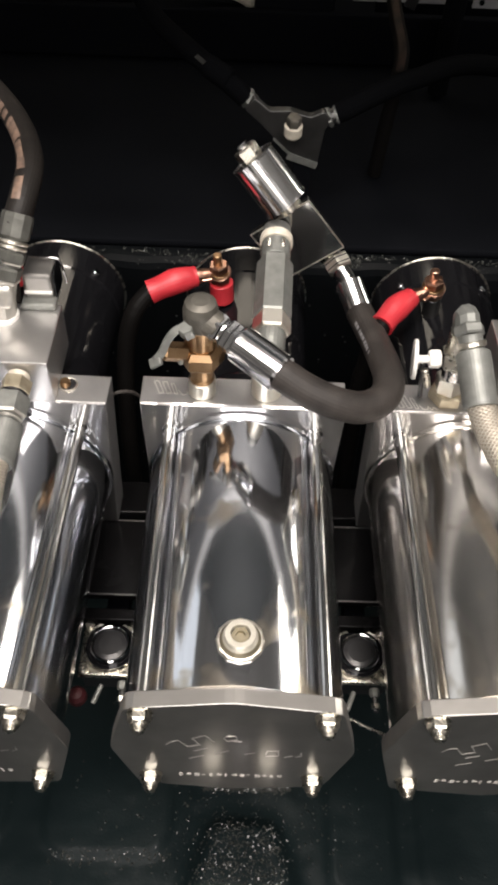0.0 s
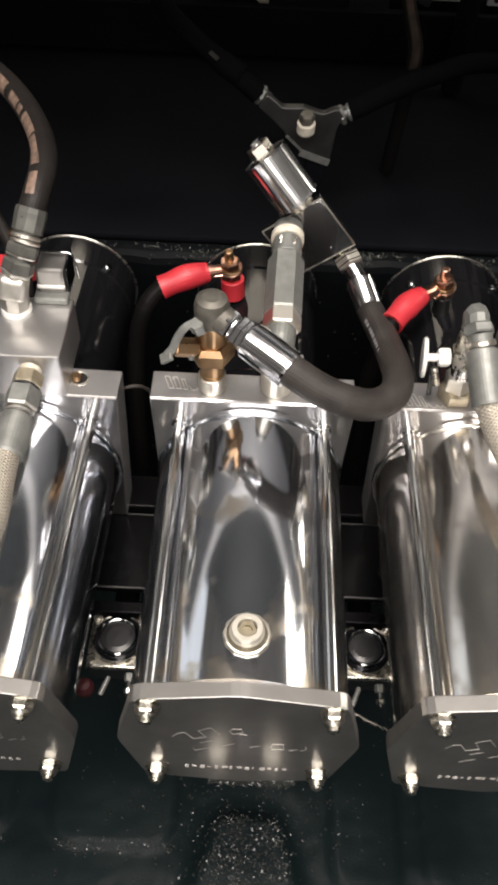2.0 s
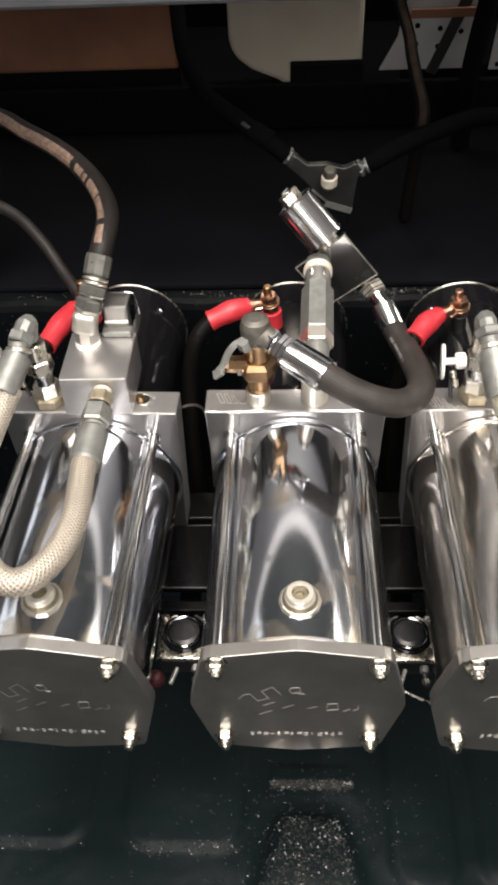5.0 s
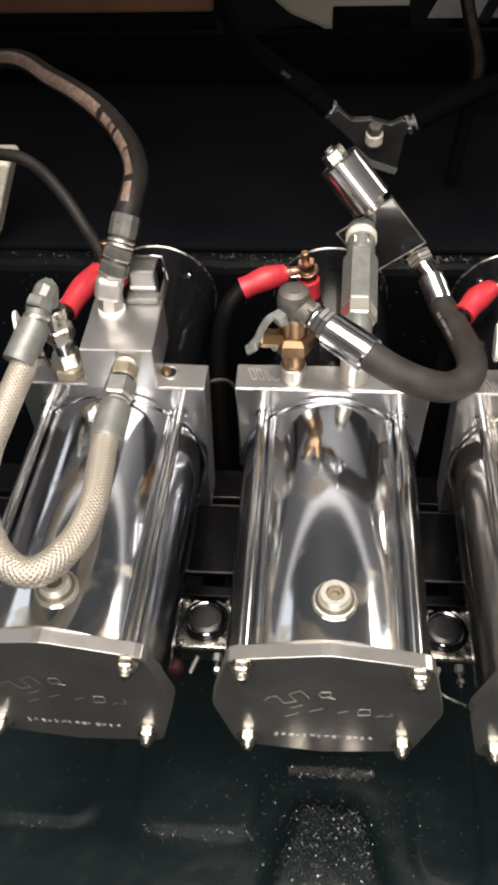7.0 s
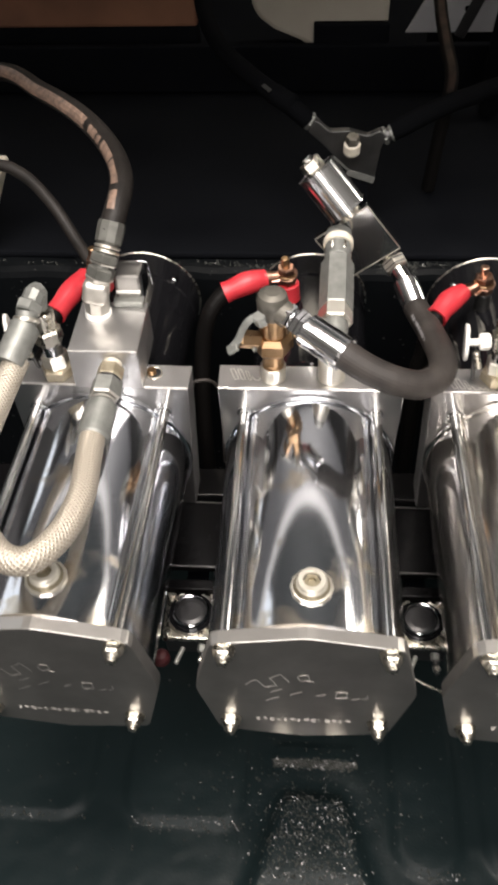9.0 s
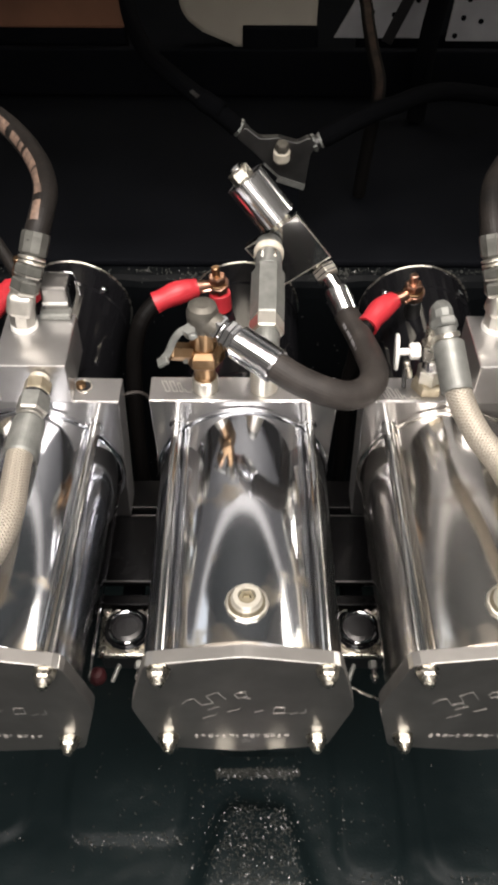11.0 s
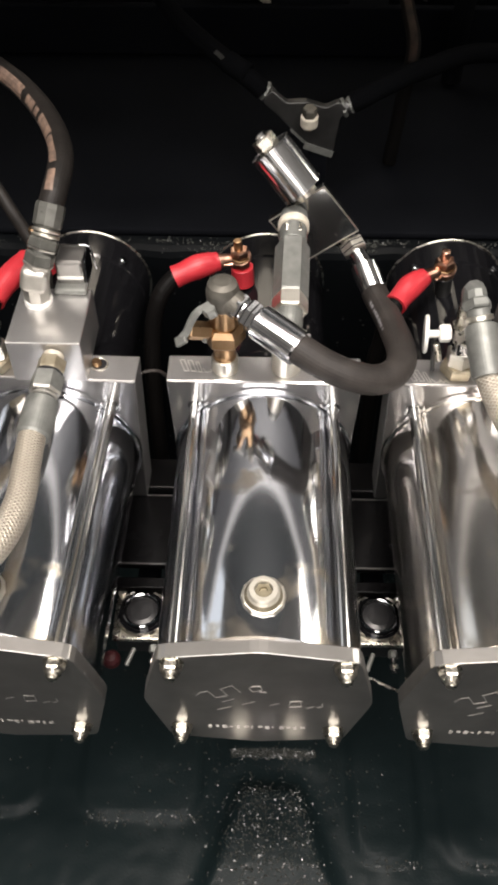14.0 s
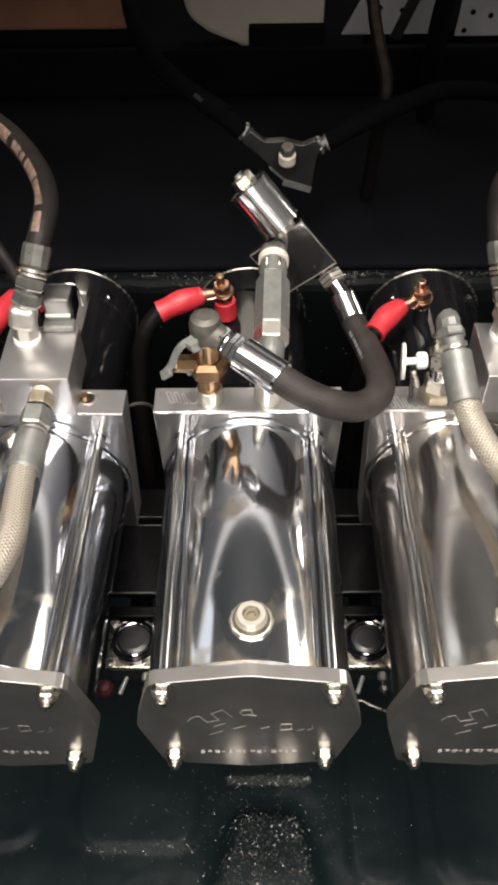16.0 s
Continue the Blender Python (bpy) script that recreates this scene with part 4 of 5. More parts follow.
part("print", bar((-0.0395, 0.492, 0.5035), (-0.0465, 0.5, 0.5055), 0.004, Vector((0.1, -0.75, 0.65)).normalized()), DARKALU, T1, "faint printed bar")
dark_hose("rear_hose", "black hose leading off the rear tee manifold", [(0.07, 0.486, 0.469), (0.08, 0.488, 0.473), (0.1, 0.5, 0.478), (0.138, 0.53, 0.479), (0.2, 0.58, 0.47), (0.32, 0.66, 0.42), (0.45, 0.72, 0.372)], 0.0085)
CABLE_PATH = [(0.104, 0.79, 0.6), (0.118, 0.74, 0.535), (0.127, 0.7, 0.509), (0.1265, 0.66, 0.502), (0.1275, 0.61, 0.493), (0.129, 0.57, 0.486), (0.127, 0.552, 0.474), (0.123, 0.548, 0.44), (0.121, 0.56, 0.37)]
T2 = dark_hose("hanging_cable", "worn brown-black cable hanging in front of the bracket", CABLE_PATH, 0.0066, JACKET)
part("stripe", print_strip(smooth_path(CABLE_PATH, 0.004), 0.12, 0.74, 0.5, Vector((-0.1, -0.75, 0.6)), 0.0069), WORNCABLE, T2, "worn brown stripe")
dark_hose("hanging_cable", "thick black cable hanging beside the perforated bracket", [(0.23, 0.76, 0.644), (0.222, 0.75, 0.56), (0.212, 0.74, 0.5), (0.206, 0.735, 0.45), (0.205, 0.73, 0.369)], 0.011)


# ---- power cables ----
def battery_cable(boot, stud, cable, label):
    t = thing("battery_cable", stud, label, "cable", "motor cables")
    b0, b1 = Vector(boot[0]), Vector(boot[-1])
    part("boot", tube(boot, lambda s: 0.0086 - 0.0005 * math.sin(s * 9) - 0.0012 * ease(0.8, 1, s), 24, 0.002), RED, t, "red rubber boot")
    part("jacket", tube(cable, 0.0066, 18, 0.004), CABLE, t, "black cable jacket")
    s = Vector(stud)
    way = (s - b1).normalized()
    part("lug", tube([b1 - way * 0.004, b1 + way * 0.005, b1.lerp(s, 0.62)], lambda q: 0.0066 - 0.0026 * q, 16, 0.002), COPPER, t, "copper cable lug")
    m = Matrix.Translation(s) @ pose(0, 0, 0, 12, -10, math.degrees(math.atan2(way.y, way.x)))
    eye = lathe([(0, -0.0013), (0.0078, -0.0013), (0.0085, -0.0006), (0.0085, 0.0008), (0.0078, 0.0014), (0, 0.0014)], m, 24)
    part("lug_eye", eye, COPPER, t, "round copper lug eye")
    part("lug_tongue", box(None, (0.012, 0.0105, 0.0026), m @ Matrix.Translation((-0.008, 0, 0)) @ pose(0, 0, 0, 0, 8, 0), 0.0008), COPPER, t, "flattened copper tongue")
    return t


def terminal(at, label, red=True, metal=BRASS):
    x, y, z = at
    t = thing("motor_terminal", (x, y, z - 0.024), label, "terminal", "motor terminals")
    part("insulator", rod((x + 0.002, y, z - 0.024), (x + 0.001, y, z - 0.008), 0.0085 if red else 0.006, 24), RED if red else DARKALU, t, "red insulator" if red else "dark insulator")
    part("stud", rod((x, y, z - 0.01), (x - 0.002, y, z + 0.0155), 0.0032, 16), metal, t)
    part("nut", hexagon((x + 0.001, y, z - 0.008), (x, y, z - 0.002), 0.0125), COPPER, t)
    part("nut", hexagon((x - 0.0005, y, z + 0.0018), (x - 0.001, y, z + 0.0075), 0.0125), COPPER, t, "copper-coloured nut")
    part("washer", rod((x - 0.0003, y, z + 0.0008), (x - 0.0004, y, z + 0.002), 0.0078, 24), BRASS, t)


battery_cable([(-0.068, 0.291, 0.4355), (-0.051, 0.297, 0.4405), (-0.036, 0.303, 0.4412)], (-0.0195, 0.3065, 0.4425), [(-0.058, 0.295, 0.4385), (-0.068, 0.291, 0.435), (-0.079, 0.281, 0.424), (-0.086, 0.275, 0.394), (-0.088, 0.262, 0.345), (-0.087, 0.25, 0.27), (-0.086, 0.25, 0.04)], "black battery cable with red boot and copper lug")
terminal((-0.0195, 0.3065, 0.4425), "copper motor terminal with brass stud")
battery_cable([(0.0915, 0.2605, 0.4385), (0.1025, 0.275, 0.442), (0.1135, 0.287, 0.4415)], (0.132, 0.3015, 0.4395), [(0.0975, 0.269, 0.441), (0.0915, 0.2605, 0.4383), (0.0865, 0.254, 0.43), (0.084, 0.25, 0.41), (0.082, 0.25, 0.387), (0.084, 0.25, 0.27), (0.084, 0.25, 0.04)], "black battery cable with red boot and copper lug")
terminal((0.132, 0.3015, 0.4395), "dull copper motor terminal with copper stud on a dark insulator", False, COPPER)
battery_cable([(-0.1935, 0.256, 0.44), (-0.1855, 0.279, 0.443), (-0.178, 0.301, 0.443)], (-0.172, 0.317, 0.443), [(-0.1895, 0.2675, 0.4415), (-0.1935, 0.256, 0.4398), (-0.197, 0.2465, 0.432), (-0.2, 0.24, 0.42), (-0.215, 0.235, 0.38), (-0.225, 0.235, 0.25), (-0.225, 0.235, 0.04)], "black battery cable with red boot and copper lug")
terminal((-0.172, 0.317, 0.443), "copper motor terminal with brass stud")
T7 = thing("ground_cable", (-0.092, 0.218, 0.4), "thin dark grey cable curving between the pumps", "cable")
part("jacket", tube([(-0.092, 0.218, 0.4), (-0.084, 0.214, 0.4135), (-0.072, 0.219, 0.408), (-0.068, 0.226, 0.38), (-0.07, 0.235, 0.3)], 0.0012, 12, 0.003), RUBBER, T7)


# ---- angled fitting stacks with braided hose ----
def angle_fitting(base, label):
    """A stacked adaptor on a pump block that ends in an angled hose tail."""
    bx, by, bz = base
    t = thing("angle_fitting", base, label, "hose fitting", "angle fittings")
    top = Vector((bx - 0.001, by + 0.001, bz + 0.062))
    part("nipple", hexagon((bx, by, bz), (bx, by, bz + 0.009), 0.0205), BUFF, t, "dull yellowish hexagonal base")
    part("lower_nut", hexagon((bx, by, bz + 0.0085), (bx - 0.0005, by, bz + 0.02), 0.0165), NICKEL, t)
    part("collar", rod((bx, by, bz + 0.019), (bx - 0.0008, by, bz + 0.034), 0.0072, 26), PLATED, t)
    part("check_valve", hexagon((bx, by, bz + 0.03), (bx - 0.001, by, bz + 0.042), 0.0175), BRIGHTSTEEL, t)
    part("swivel", rod((bx - 0.001, by, bz + 0.04), top - Vector((0, 0, 0.006)), 0.0078, 26), BRIGHTSTEEL, t)


def braided_hose(path, label, ends):
    t = thing("braided_hose", path[0], label, "hose", "braided hoses")
    part("braid", tube(path, 0.0084, 32, 0.003), BRAID, t, "woven stainless steel braid")
    for (elbow0, elbow1, nut, sleeve, tail) in ends:
        e0, e1, n, s, q = (Vector(v) for v in (elbow0, elbow1, nut, sleeve, tail))
        part("elbow", tube([e0, e1, e1.lerp(n, 0.45), n], lambda u: 0.0058 + 0.0014 * ease(0.1, 0.5, u), 10, 0.002), ZINC, t, "grey elbow tail")
        part("swivel_nut", hexagon(e1.lerp(n, 0.55), n.lerp(s, 0.1), 0.0156), ZINC, t)
        part("neck", rod(n, s, 0.007, 26), ZINC, t)
        part("ring", rod(n.lerp(s, 0.35), n.lerp(s, 0.62), 0.0084, 28), NICKEL, t)
        part("sleeve", crimp(n.lerp(s, 0.8), q, 0.01, 0), ZINC, t, "grey zinc sleeve")
    return t


angle_fitting((-0.181, 0.204, 0.4285), "chrome and zinc fitting stack on the pump block")
braided_hose(
    [(-0.191, 0.166, 0.4755), (-0.1945, 0.154, 0.4705), (-0.2, 0.13, 0.4625), (-0.2025, 0.1, 0.458), (-0.1975, 0.071, 0.4565), (-0.187, 0.047, 0.456), (-0.1722, 0.0285, 0.456), (-0.159, 0.0232, 0.4555), (-0.1482, 0.03, 0.4545), (-0.1392, 0.049, 0.452), (-0.1356, 0.076, 0.449), (-0.1378, 0.102, 0.4455), (-0.1395, 0.12, 0.4435), (-0.1402, 0.134, 0.4425)],
    "steel braided hose looping in front of the valve block",
    [((-0.1830, 0.2050, 0.4870), (-0.1820, 0.2040, 0.5000), (-0.1860, 0.1910, 0.4950), (-0.1870, 0.1830, 0.4870), (-0.1950, 0.1600, 0.4770))],
)
angle_fitting((0.1295, 0.205, 0.4285), "chrome and zinc fitting stack on the pump block")
braided_hose(
    [(0.1345, 0.163, 0.4708), (0.139, 0.151, 0.4625), (0.146, 0.132, 0.457), (0.1545, 0.1135, 0.455), (0.163, 0.085, 0.455), (0.176, 0.062, 0.4555), (0.1915, 0.066, 0.455), (0.1965, 0.092, 0.4515), (0.1865, 0.12, 0.4445), (0.1828, 0.134, 0.4425)],
    "steel braided hose running from the angled fitting",
    [((0.1275, 0.2065, 0.481), (0.127, 0.2055, 0.497), (0.1285, 0.195, 0.4925), (0.1312, 0.186, 0.4835), (0.1345, 0.159, 0.4695))],
)


# ---- valve blocks ----
def valve_block(x0, sticker):
    """Square valve block on a pump, with coil, front port and hose elbow; x0 is its left edge."""
    t = thing("valve_block", (x0 + 0.0245, 0.204, 0.4285), "square satin aluminium valve block with solenoid coil", "valve block", "valve blocks")
    part("block", box((x0 + 0.0242, 0.2165, 0.4455), (0.0484, 0.054, 0.034), bevel=0.0008), ALUMINIUM, t, "satin aluminium block")
    cx = x0 + 0.0347
    coil = part("coil", box((cx + 0.0004, 0.2545, 0.4735), (0.0186, 0.0215, 0.0215), bevel=0.0022), MILLED, t, "satin solenoid coil")
    part("side_plate", box((cx + 0.0106, 0.2555, 0.4748), (0.0011, 0.02, 0.021), bevel=0.0003), GLOSSBLACK, coil, "glossy dark side plate")
    part("front_strip", box((cx + 0.0004, 0.2437, 0.4715), (0.0176, 0.0018, 0.0024), bevel=0.0005), WHITE, coil, "white strip under the coil")
    part("coil_base", box((cx + 0.0002, 0.2465, 0.4645), (0.0225, 0.0205, 0.0046), bevel=0.0021), ZINC, t, "rounded coil base")
    part("bracket", tube([(cx - 0.006, 0.2585, 0.4875), (cx + 0.0105, 0.2585, 0.487), (cx + 0.0135, 0.2585, 0.4835), (cx + 0.0152, 0.2585, 0.468)], 0.0007, 10, 0.002), PLATED, coil, "thin bright clip")
    if sticker:
        part("label", box((cx - 0.0087, 0.2555, 0.474), (0.0008, 0.006, 0.018), bevel=0), YELLOW, coil, "yellow paper label")
    # front port and hose tail
    a = Vector((x0 + 0.0305, 0.189, 0.4533))
    s0 = Vector((x0 + 0.0283, 0.1555, 0.4468))
    s1 = Vector((x0 + 0.0257, 0.1265, 0.4412))
    part("port_ring", rod(a, a.lerp(s0, 0.14), 0.0066, 30), SEAL, t, "pale sealing ring")
    part("port_nut", hexagon(a.lerp(s0, 0.12), a.lerp(s0, 0.42), 0.016), BUFF, t, "yellowish port nut")
    part("ring", rod(a.lerp(s0, 0.4), a.lerp(s0, 0.47), 0.0086, 26), SATINBLACK, t, "dark sealing ring")
    part("swivel_nut", hexagon(a.lerp(s0, 0.46), a.lerp(s0, 0.84), 0.0182), ZINC, t, "grey swivel nut")
    part("chamfer", lathe([(0.0074, 0), (0.0106, 0), (0.0098, 0.0016), (0.0074, 0.0018)], along(a.lerp(s0, 0.83), s0), 6), FORGED, t)
    part("neck", rod(a.lerp(s0, 0.78), s0.lerp(s1, 0.1), 0.0068, 26), ZINC, t)
    part("neck_ring", rod(a.lerp(s0, 0.91), a.lerp(s0, 0.96), 0.0082, 26), FORGED, t)
    part("sleeve", lathe([(0, 0), (0.0088, 0), (0.0102, 0.0016), (0.0106, 0.012), (0.0106, 0.0255), (0.0098, 0.0275), (0.0084, 0.0275), (0, 0.027)], along(s0, s1), 36), ZINC, t, "grey zinc hose sleeve")
    return t


valve_block(-0.166, False)
valve_block(0.157, True)


def rising_hose(fit, hose, label, printed):
    t = thing("rising_hose", fit[0], label, "hose", "rising hoses")
    p = [Vector(v) for v in fit]
    part("seal_ring", rod(p[0], p[0] + Vector((0.0003, 0, 0.0046)), 0.0094, 32), WHITE, t, "white sealing ring")
    part("elbow", lathe([(0, 0), (0.0086, 0), (0.009, 0.001), (0.0092, 0.016), (0, 0.0165)], along(p[0] + Vector((0, 0, 0.004)), p[1]), 8), FORGED, t, "pale forged elbow")
    bend = p[1] + Vector((0.0002, 0.0004, 0.0004))
    part("elbow_corner", soft_box((0.0178, 0.0176, 0.0164), Matrix.Translation(bend) @ pose(0, 0, 0, -16, 12, 0), 0.0042), FORGED, t, "squared forged bend")
    part("elbow_leg", rod(p[1], p[1].lerp(p[2], 0.72), 0.0082, 28), FORGED, t)
    part("elbow_nut", hexagon(p[1].lerp(p[2], 0.58), p[2].lerp(p[3], 0.12), 0.0172), SHADEZINC, t)
    part("chamfer", lathe([(0.007, 0), (0.0094, 0), (0.0101, 0.0014), (0.0101, 0.0022), (0.007, 0.0024)], along(p[1].lerp(p[2], 0.5), p[2]), 6), FORGED, t)
    part("neck", rod(p[1].lerp(p[2], 0.9), p[3].lerp(p[4], 0.4), 0.0076, 26), SHADEZINC, t)
    part("swivel_nut", hexagon(p[2].lerp(p[3], 0.3), p[2].lerp(p[3], 0.95), 0.0176), SHADEZINC, t)
    part("chamfer", lathe([(0.007, 0), (0.0096, 0), (0.0102, 0.001), (0.007, 0.0014)], along(p[2].lerp(p[3], 0.24), p[3]), 6), FORGED, t)
    for q in (-0.02, 0.11):
        part("collar", rod(p[3].lerp(p[4], q), p[3].lerp(p[4], q + 0.09), 0.0092, 28), NICKEL, t)
    part("sleeve", lathe([(0, 0), (0.0084, 0), (0.0094, 0.001), (0.0097, 0.0118), (0.0093, 0.0148), (0.008, 0.0152), (0, 0.0152)], along(p[3].lerp(p[4], 0.25), p[4]), 10), SHADEZINC, t, "grey crimped sleeve with flats")
    part("rubber", tube(hose, 0.0083, 28, 0.004), DARKRUBBER, t, "black rubber tube")
    path = smooth_path(hose, 0.003)
    for k0, k1, w in printed:
        strip = print_strip(path, k0, k1, w, Vector((-0.2, -0.7, 0.42)), 0.00858)
        part("print", strip, PRINT, t, "pale printed bar on the hose")
    return t


rising_hose(
    [(-0.1515, 0.2305, 0.4615), (-0.1505, 0.231, 0.481), (-0.1448, 0.2372, 0.496), (-0.1414, 0.243, 0.505), (-0.1362, 0.2575, 0.523)],
    [(-0.1388, 0.2505, 0.5158), (-0.1362, 0.257, 0.522), (-0.1345, 0.267, 0.5272), (-0.1342, 0.285, 0.5305), (-0.139, 0.308, 0.5305), (-0.15, 0.338, 0.528), (-0.1692, 0.378, 0.5235), (-0.197, 0.423, 0.518), (-0.239, 0.478, 0.5095), (-0.303, 0.548, 0.4975), (-0.42, 0.62, 0.44), (-0.5, 0.66, 0.374)],
    "black rubber hose rising off the valve block with tan print",
    [(0.022, 0.044, 0.34), (0.053, 0.066, 0.34), (0.0675, 0.086, 0.3), (0.088, 0.1, 0.34), (0.107, 0.155, 0.44), (0.168, 0.182, 0.36), (0.188, 0.218, 0.4), (0.235, 0.62, 0.6)],
)
rising_hose(
    [(0.1745, 0.2305, 0.4615), (0.1745, 0.231, 0.481), (0.1707, 0.2372, 0.496), (0.1683, 0.243, 0.505), (0.1652, 0.2575, 0.523)],
    [(0.1668, 0.2505, 0.5158), (0.1653, 0.257, 0.522), (0.1655, 0.267, 0.5272), (0.1685, 0.285, 0.5315), (0.1765, 0.308, 0.532), (0.192, 0.338, 0.53), (0.216, 0.378, 0.5255), (0.252, 0.423, 0.52), (0.3, 0.478, 0.5095), (0.37, 0.548, 0.4975), (0.46, 0.62, 0.44), (0.52, 0.66, 0.374)],
    "black rubber hose rising off the valve block",
    [],
)
T3 = thing("thin_hose", (-0.17, 0.31, 0.425), "thin black hose curving down behind the valve block", "hose")
part("rubber", tube([(-0.43, 0.445, 0.372), (-0.4, 0.43, 0.42), (-0.34, 0.415, 0.47), (-0.27, 0.4, 0.4835), (-0.241, 0.39, 0.479), (-0.216, 0.37, 0.465), (-0.197, 0.35, 0.447), (-0.182, 0.33, 0.437), (-0.17, 0.31, 0.425), (-0.165, 0.29, 0.42)], 0.005, 18, 0.005), DARKRUBBER, T3)


# ---- drain bolts beside the angle fittings ----
def clamp_bolt(x, y, z, turn):
    t = thing("clamp_bolt", (x, y, z - 0.038), "bright clamp disc with white-capped bolt", "bolt", "clamp bolts")
    part("post", rod((x + 0.011, y + 0.006, z - 0.038), (x + 0.006, y + 0.002, z), 0.0016, 14), SATINBLACK, t)
    part("disc", lathe([(0, -0.0012), (0.0118, -0.0012), (0.0125, 0), (0.0118, 0.0012), (0, 0.0012)], along((x, y, z), (x + 1, y + turn, z + 0.05)), 40), WHITE, t, "thin white disc")
    part("shank", rod((x, y, z), (x + 0.009, y, z + 0.0005), 0.0024, 14), WHITE, t)
    part("cap", hexagon((x + 0.0085, y, z + 0.0005), (x + 0.0155, y, z + 0.001), 0.01), WHITE, t, "white hexagonal cap")
    part("pin", rod((x + 0.0075, y - 0.001, z - 0.007), (x + 0.0115, y - 0.002, z - 0.021), 0.0022, 12), BRIGHTSTEEL, t)


clamp_bolt(0.102, 0.2, 0.4665, -0.12)
clamp_bolt(-0.2065, 0.2, 0.47, 0.3)
engraving_on_block(0.107, 0.199, "fine engraved mark on the aluminium block")


def bleed_hole(x, y):
    t = thing("bleed_screw", (x, y, 0.4285), "brass bleed screw set in a dark threaded hole", "screw")
    part("hole", lathe([(0, 0), (0.0052, 0), (0.0052, 0.0004), (0, 0.0004)], along((x, y, 0.4286), (x, y, 1)), 32), SATINBLACK, t, "dark countersunk hole")
    part("seat", lathe([(0.005, 0), (0.006, 0), (0.0056, 0.0009), (0.005, 0.0006)], along((x, y, 0.4286), (x, y, 1)), 32), NICKEL, t, "worn bright rim")
    for k in range(3):
        part("thread", lathe([(0, 0), (0.0028, 0), (0.0033, 0.0006), (0.0028, 0.0012), (0, 0.0012)], along((x - 0.0016, y - 0.0004, 0.4288 + 0.0014 * k), (x - 0.0016, y - 0.0004, 1)), 16), BRASS, t, "brass thread")


bleed_hole(-0.112, 0.2055)


# ---- square clamps low between the pumps ----
def square_flange(cx, cy, z, label):
    t = thing("square_flange", (cx, cy, z - 0.02), label, "flange", "square flanges")
    s = 0.041
    part("plate", box((cx, cy, z), (s, s, 0.005), bevel=0.0012), BRIGHTSTEEL, t, "bright square plate")
    up = along((cx, cy, z + 0.0025), (cx, cy, 1))
    cap = part("cap", lathe([(0.0, 0.0056), (0.008, 0.0054), (0.0112, 0.0046), (0.0118, 0.003), (0.0118, 0)], up, 48), SATINBLACK, t, "satin black round cap")
    part("ring", lathe([(0.0117, 0.003), (0.0122, 0.0058), (0.0131, 0.0064), (0.0139, 0.0056), (0.0143, 0.002)], up, 48), PLATED, cap, "bright inner ring")
    part("groove", lathe([(0.0142, 0.0012), (0.0152, 0.0006), (0.0166, 0.0008), (0.0172, 0.002)], up, 48), GLOSSBLACK, cap, "black groove")
    part("outer_ring", lathe([(0.0171, 0.0), (0.0173, 0.0026), (0.0181, 0.0032), (0.0189, 0.0022), (0.019, 0)], up, 48), BRIGHTSTEEL, cap, "bright outer ring")
    part("body", box((cx, cy, z - 0.012), (s - 0.004, s - 0.004, 0.019), bevel=0.001), SATINBLACK, t)
    part("arm", box((cx, cy + 0.034, z - 0.01), (0.016, 0.04, 0.012), bevel=0.001), DEEPBLACK, t)
    part("hanger", box((cx, cy + 0.047, z + 0.004), (0.016, 0.008, 0.024), bevel=0.001), DEEPBLACK, t)
    for sx in (-1, 1):
        for sy in (-1, 1):
            part("bolt", rod((cx + sx * 0.0165, cy + sy * 0.0165, z + 0.002), (cx + sx * 0.0165, cy + sy * 0.0165, z + 0.006), 0.0034, 16), BRIGHTSTEEL, t)
    part("clip", rod((cx - 0.004, cy - 0.024, z - 0.004), (cx - 0.009, cy - 0.036, z - 0.008), 0.0018, 12), ZINC, t)
    part("terminal", hexagon((cx + 0.01, cy - 0.0215, z - 0.004), (cx + 0.01, cy - 0.027, z - 0.005), 0.0062), ZINC, t)
    part("terminal_stud", rod((cx + 0.01, cy - 0.026, z - 0.005), (cx + 0.0105, cy - 0.037, z - 0.007), 0.0019, 12), DARKALU, t)
    part("terminal_nut", hexagon((cx + 0.0103, cy - 0.031, z - 0.006), (cx + 0.0105, cy - 0.0345, z - 0.0066), 0.0054), BRIGHTSTEEL, t)
    return t


square_flange(-0.086, 0.098, 0.277, "bright square flange with black cap between the pumps")
square_flange(0.086, 0.098, 0.277, "bright square flange with black cap between the pumps")
T4 = thing("red_plug", (-0.1065, 0.068, 0.262), "dull red plastic connector between the pumps", "connector")
part("shell", lathe([(0, 0), (0.0052, 0.0004), (0.0066, 0.003), (0.0062, 0.0075), (0.004, 0.0105), (0, 0.0115)], along((-0.1065, 0.068, 0.262), (-0.1065, 0.066, 0.3)), 20), REDDIM, T4)
T6 = thing("thin_wire", (0.05, 0.03, 0.275), "thin bright wire hanging low between the pumps", "wire")
part("strand", tube([(0.05, 0.03, 0.275), (0.066, 0.04, 0.28), (0.075, 0.05, 0.284), (0.085, 0.047, 0.282), (0.1, 0.042, 0.279), (0.115, 0.035, 0.275)], 0.0011, 10, 0.003), BRIGHTSTEEL, T6)


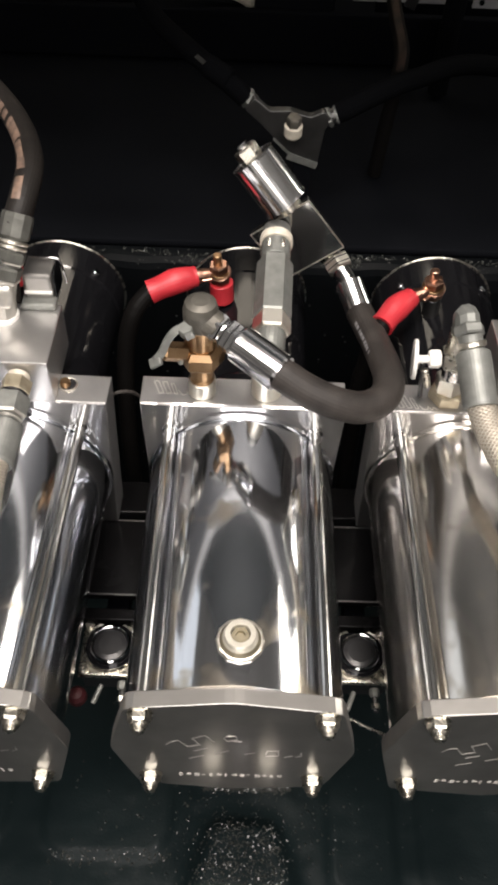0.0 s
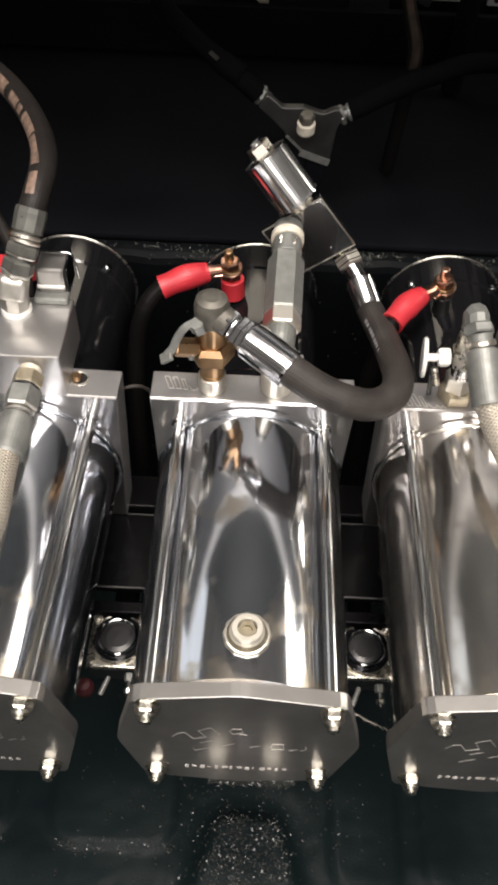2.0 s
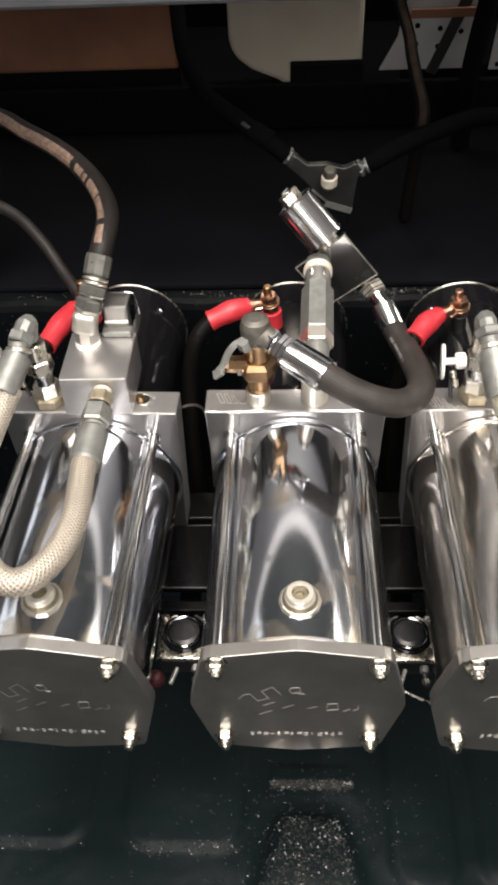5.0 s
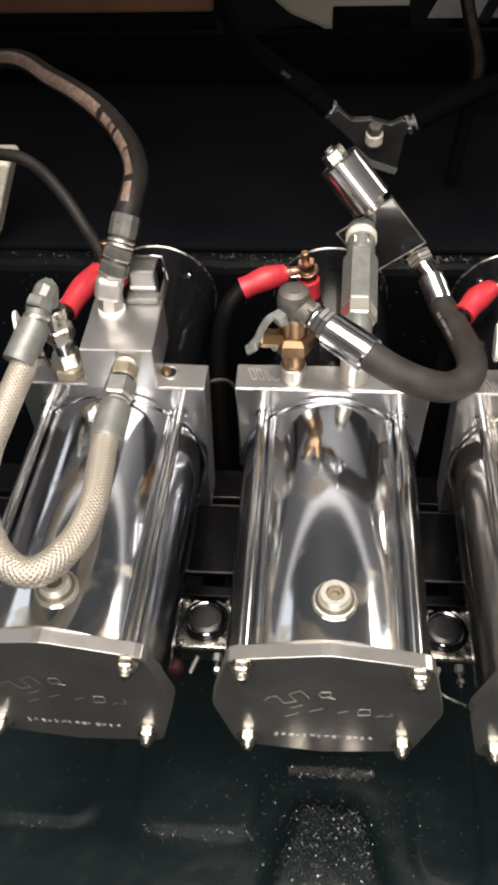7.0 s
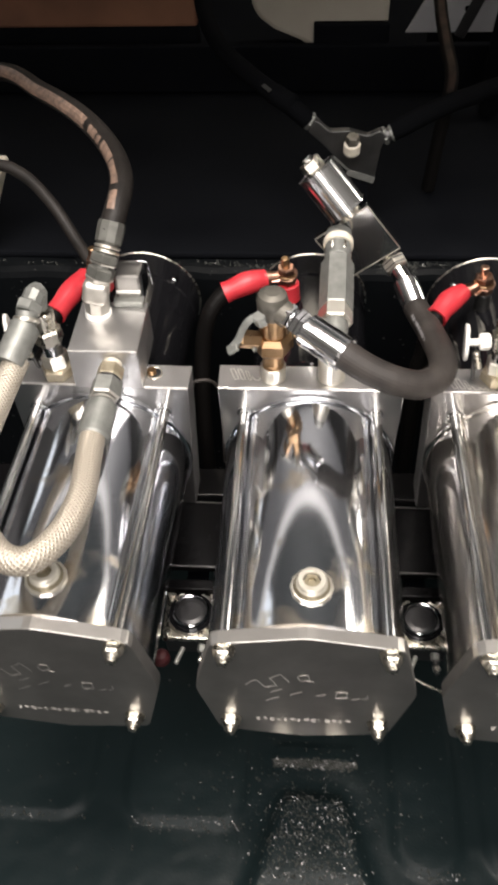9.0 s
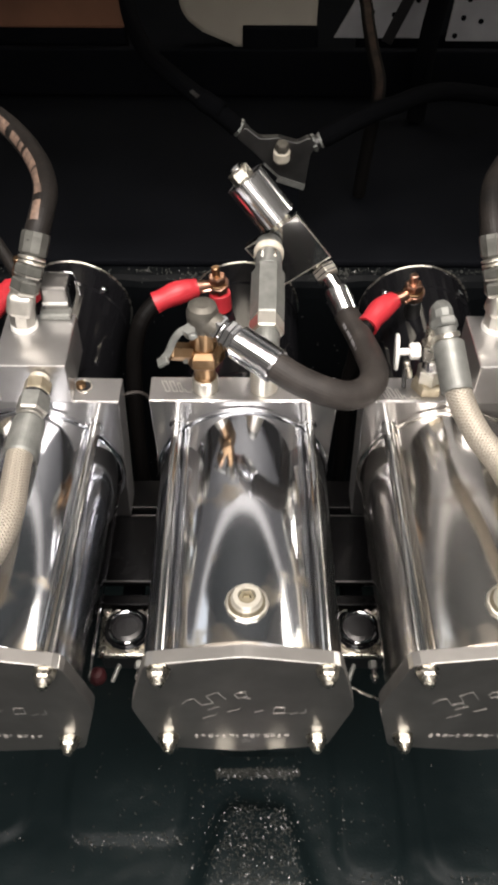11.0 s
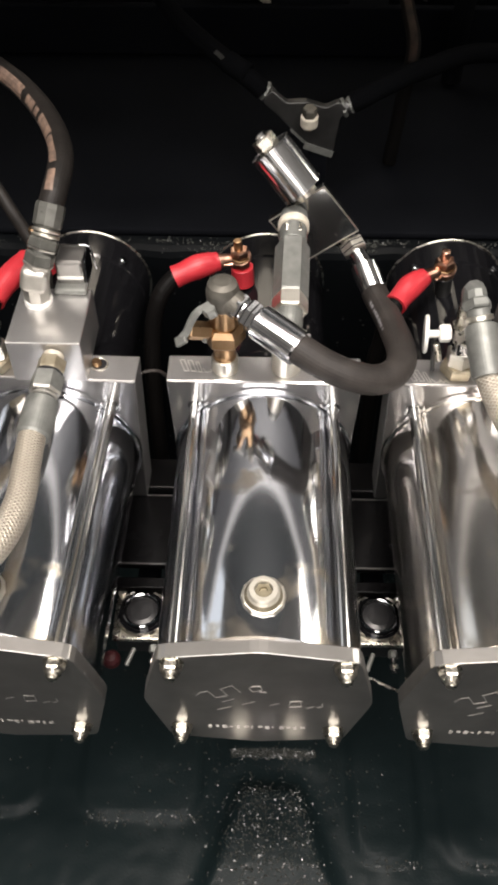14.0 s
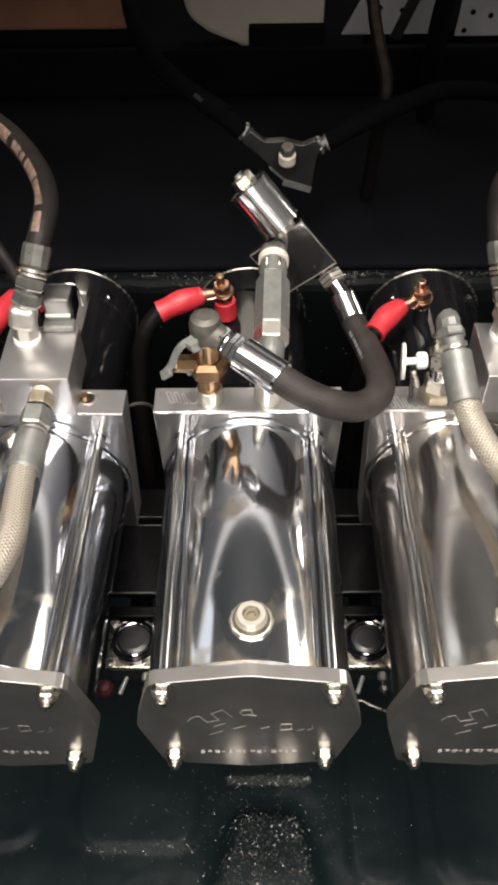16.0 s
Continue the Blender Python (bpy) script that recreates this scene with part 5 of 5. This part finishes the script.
# ---- latch at the front of the tongue ----
def striker():
    t = thing("latch_striker", (0.0085, -0.1, 0.04), "bright steel latch striker bolted to the boot floor", "latch")
    part("plate", box((0.0085, -0.1, 0.0415), (0.09, 0.032, 0.003), bevel=0.001), SATINBLACK, t, "black base plate")
    for x in (-0.0165, 0.0335):
        part("bolt", lathe([(0, 0.008), (0.0085, 0.0078), (0.0098, 0.007), (0.0108, 0.005), (0.0108, 0)], along((x, -0.1, 0.043), (x, -0.1, 1)), 32), BRIGHTSTEEL, t, "flat bright bolt head")
    part("loop", tube([(-0.004, -0.1, 0.043), (-0.004, -0.1, 0.06), (0.0, -0.1, 0.066), (0.017, -0.1, 0.066), (0.021, -0.1, 0.06), (0.021, -0.1, 0.043)], 0.0035, 14, 0.002), PLATED, t)


striker()


# ---- pale cover at the far left of the ledge ----
T5 = thing("plastic_cover", (-0.32, 0.45, 0.362), "cream plastic cover standing on the ledge", "cover")
part("shell", prism([(-0.36, 0.363), (-0.322, 0.363), (-0.2835, 0.449), (-0.2855, 0.4525), (-0.36, 0.4525)], 0.44, 0.475, 0.002), SEAL, T5)


# ---- loose glossy grains in the sprayed coating ----
def coating_grains(name, label, count, place, height, seed):
    """Tiny tilted chips set into a sprayed surface, joined in one mesh."""
    rng = random.Random(seed)
    verts, faces = [], []
    for _ in range(count):
        x, y = place(rng)
        r = rng.uniform(0.0004, 0.0008) + 0.0009 * rng.random() ** 4
        tilt = Vector((rng.gauss(0, 0.3), rng.gauss(0, 0.3), 1)).normalized().to_track_quat("Z", "Y").to_matrix()
        at = Vector((x, y, height(x, y)))
        first = len(verts)
        ring = [tilt @ Vector((r * math.cos(a + rng.uniform(-0.3, 0.3)), r * math.sin(a), 0)) for a in (0, 1.26, 2.51, 3.77, 5.03)]
        verts += [tuple(at + v * 0.75 + Vector((0, 0, r * 0.55))) for v in ring] + [tuple(at + v * 1.2 - Vector((0, 0, 0.0006))) for v in ring]
        faces.append(tuple(first + k for k in range(5)))
        faces += [(first + k, first + 5 + k, first + 5 + (k + 1) % 5, first + (k + 1) % 5) for k in range(5)]
    me = bpy.data.meshes.new(name)
    me.from_pydata(verts, [], faces)
    me.materials.append(GRAIN)
    tagged(new(name, me), label, "coating grains", kind="stuff")


def on_tongue(rng):
    u = rng.random()
    if u < 0.42:
        y = min(rng.uniform(-0.06, 0.05) + rng.gauss(0, 0.003), 0.06)
        half = 0.031 + 0.34 * max(0.05 - y, 0)
        return 0.0125 + rng.uniform(-half, half) * rng.uniform(0.72, 0.98), y
    if u < 0.78:
        return rng.uniform(-0.025, 0.055), rng.gauss(0.0835, 0.0019)
    if u < 0.9:
        return rng.gauss(0.0125, 0.055), rng.gauss(0.045, 0.035)
    x0, x1, y0 = rng.choice(((-0.315, -0.192, 0.021), (-0.167, -0.046, 0.019), (-0.167, -0.046, 0.019), (0.082, 0.15, -0.014), (0.163, 0.29, -0.014)))
    return rng.uniform(x0 + 0.012, x1 - 0.004), rng.gauss(y0 + 0.004, 0.003)


def on_ledge(rng):
    return rng.gauss(0.05, 0.25) if rng.random() < 0.7 else rng.gauss(0.12, 0.06), 0.4335 + abs(rng.gauss(0, 0.006))


def ledge_height(x, y):
    return 0.3525 + 0.004 * ease(0.4315, 0.444, y)


coating_grains("floor_grains", "glossy black grains in the sprayed floor coating", 4200, on_tongue, floor_height, 5)
coating_grains("ledge_grains", "glossy black grains along the sprayed ledge", 2200, on_ledge, ledge_height, 6)
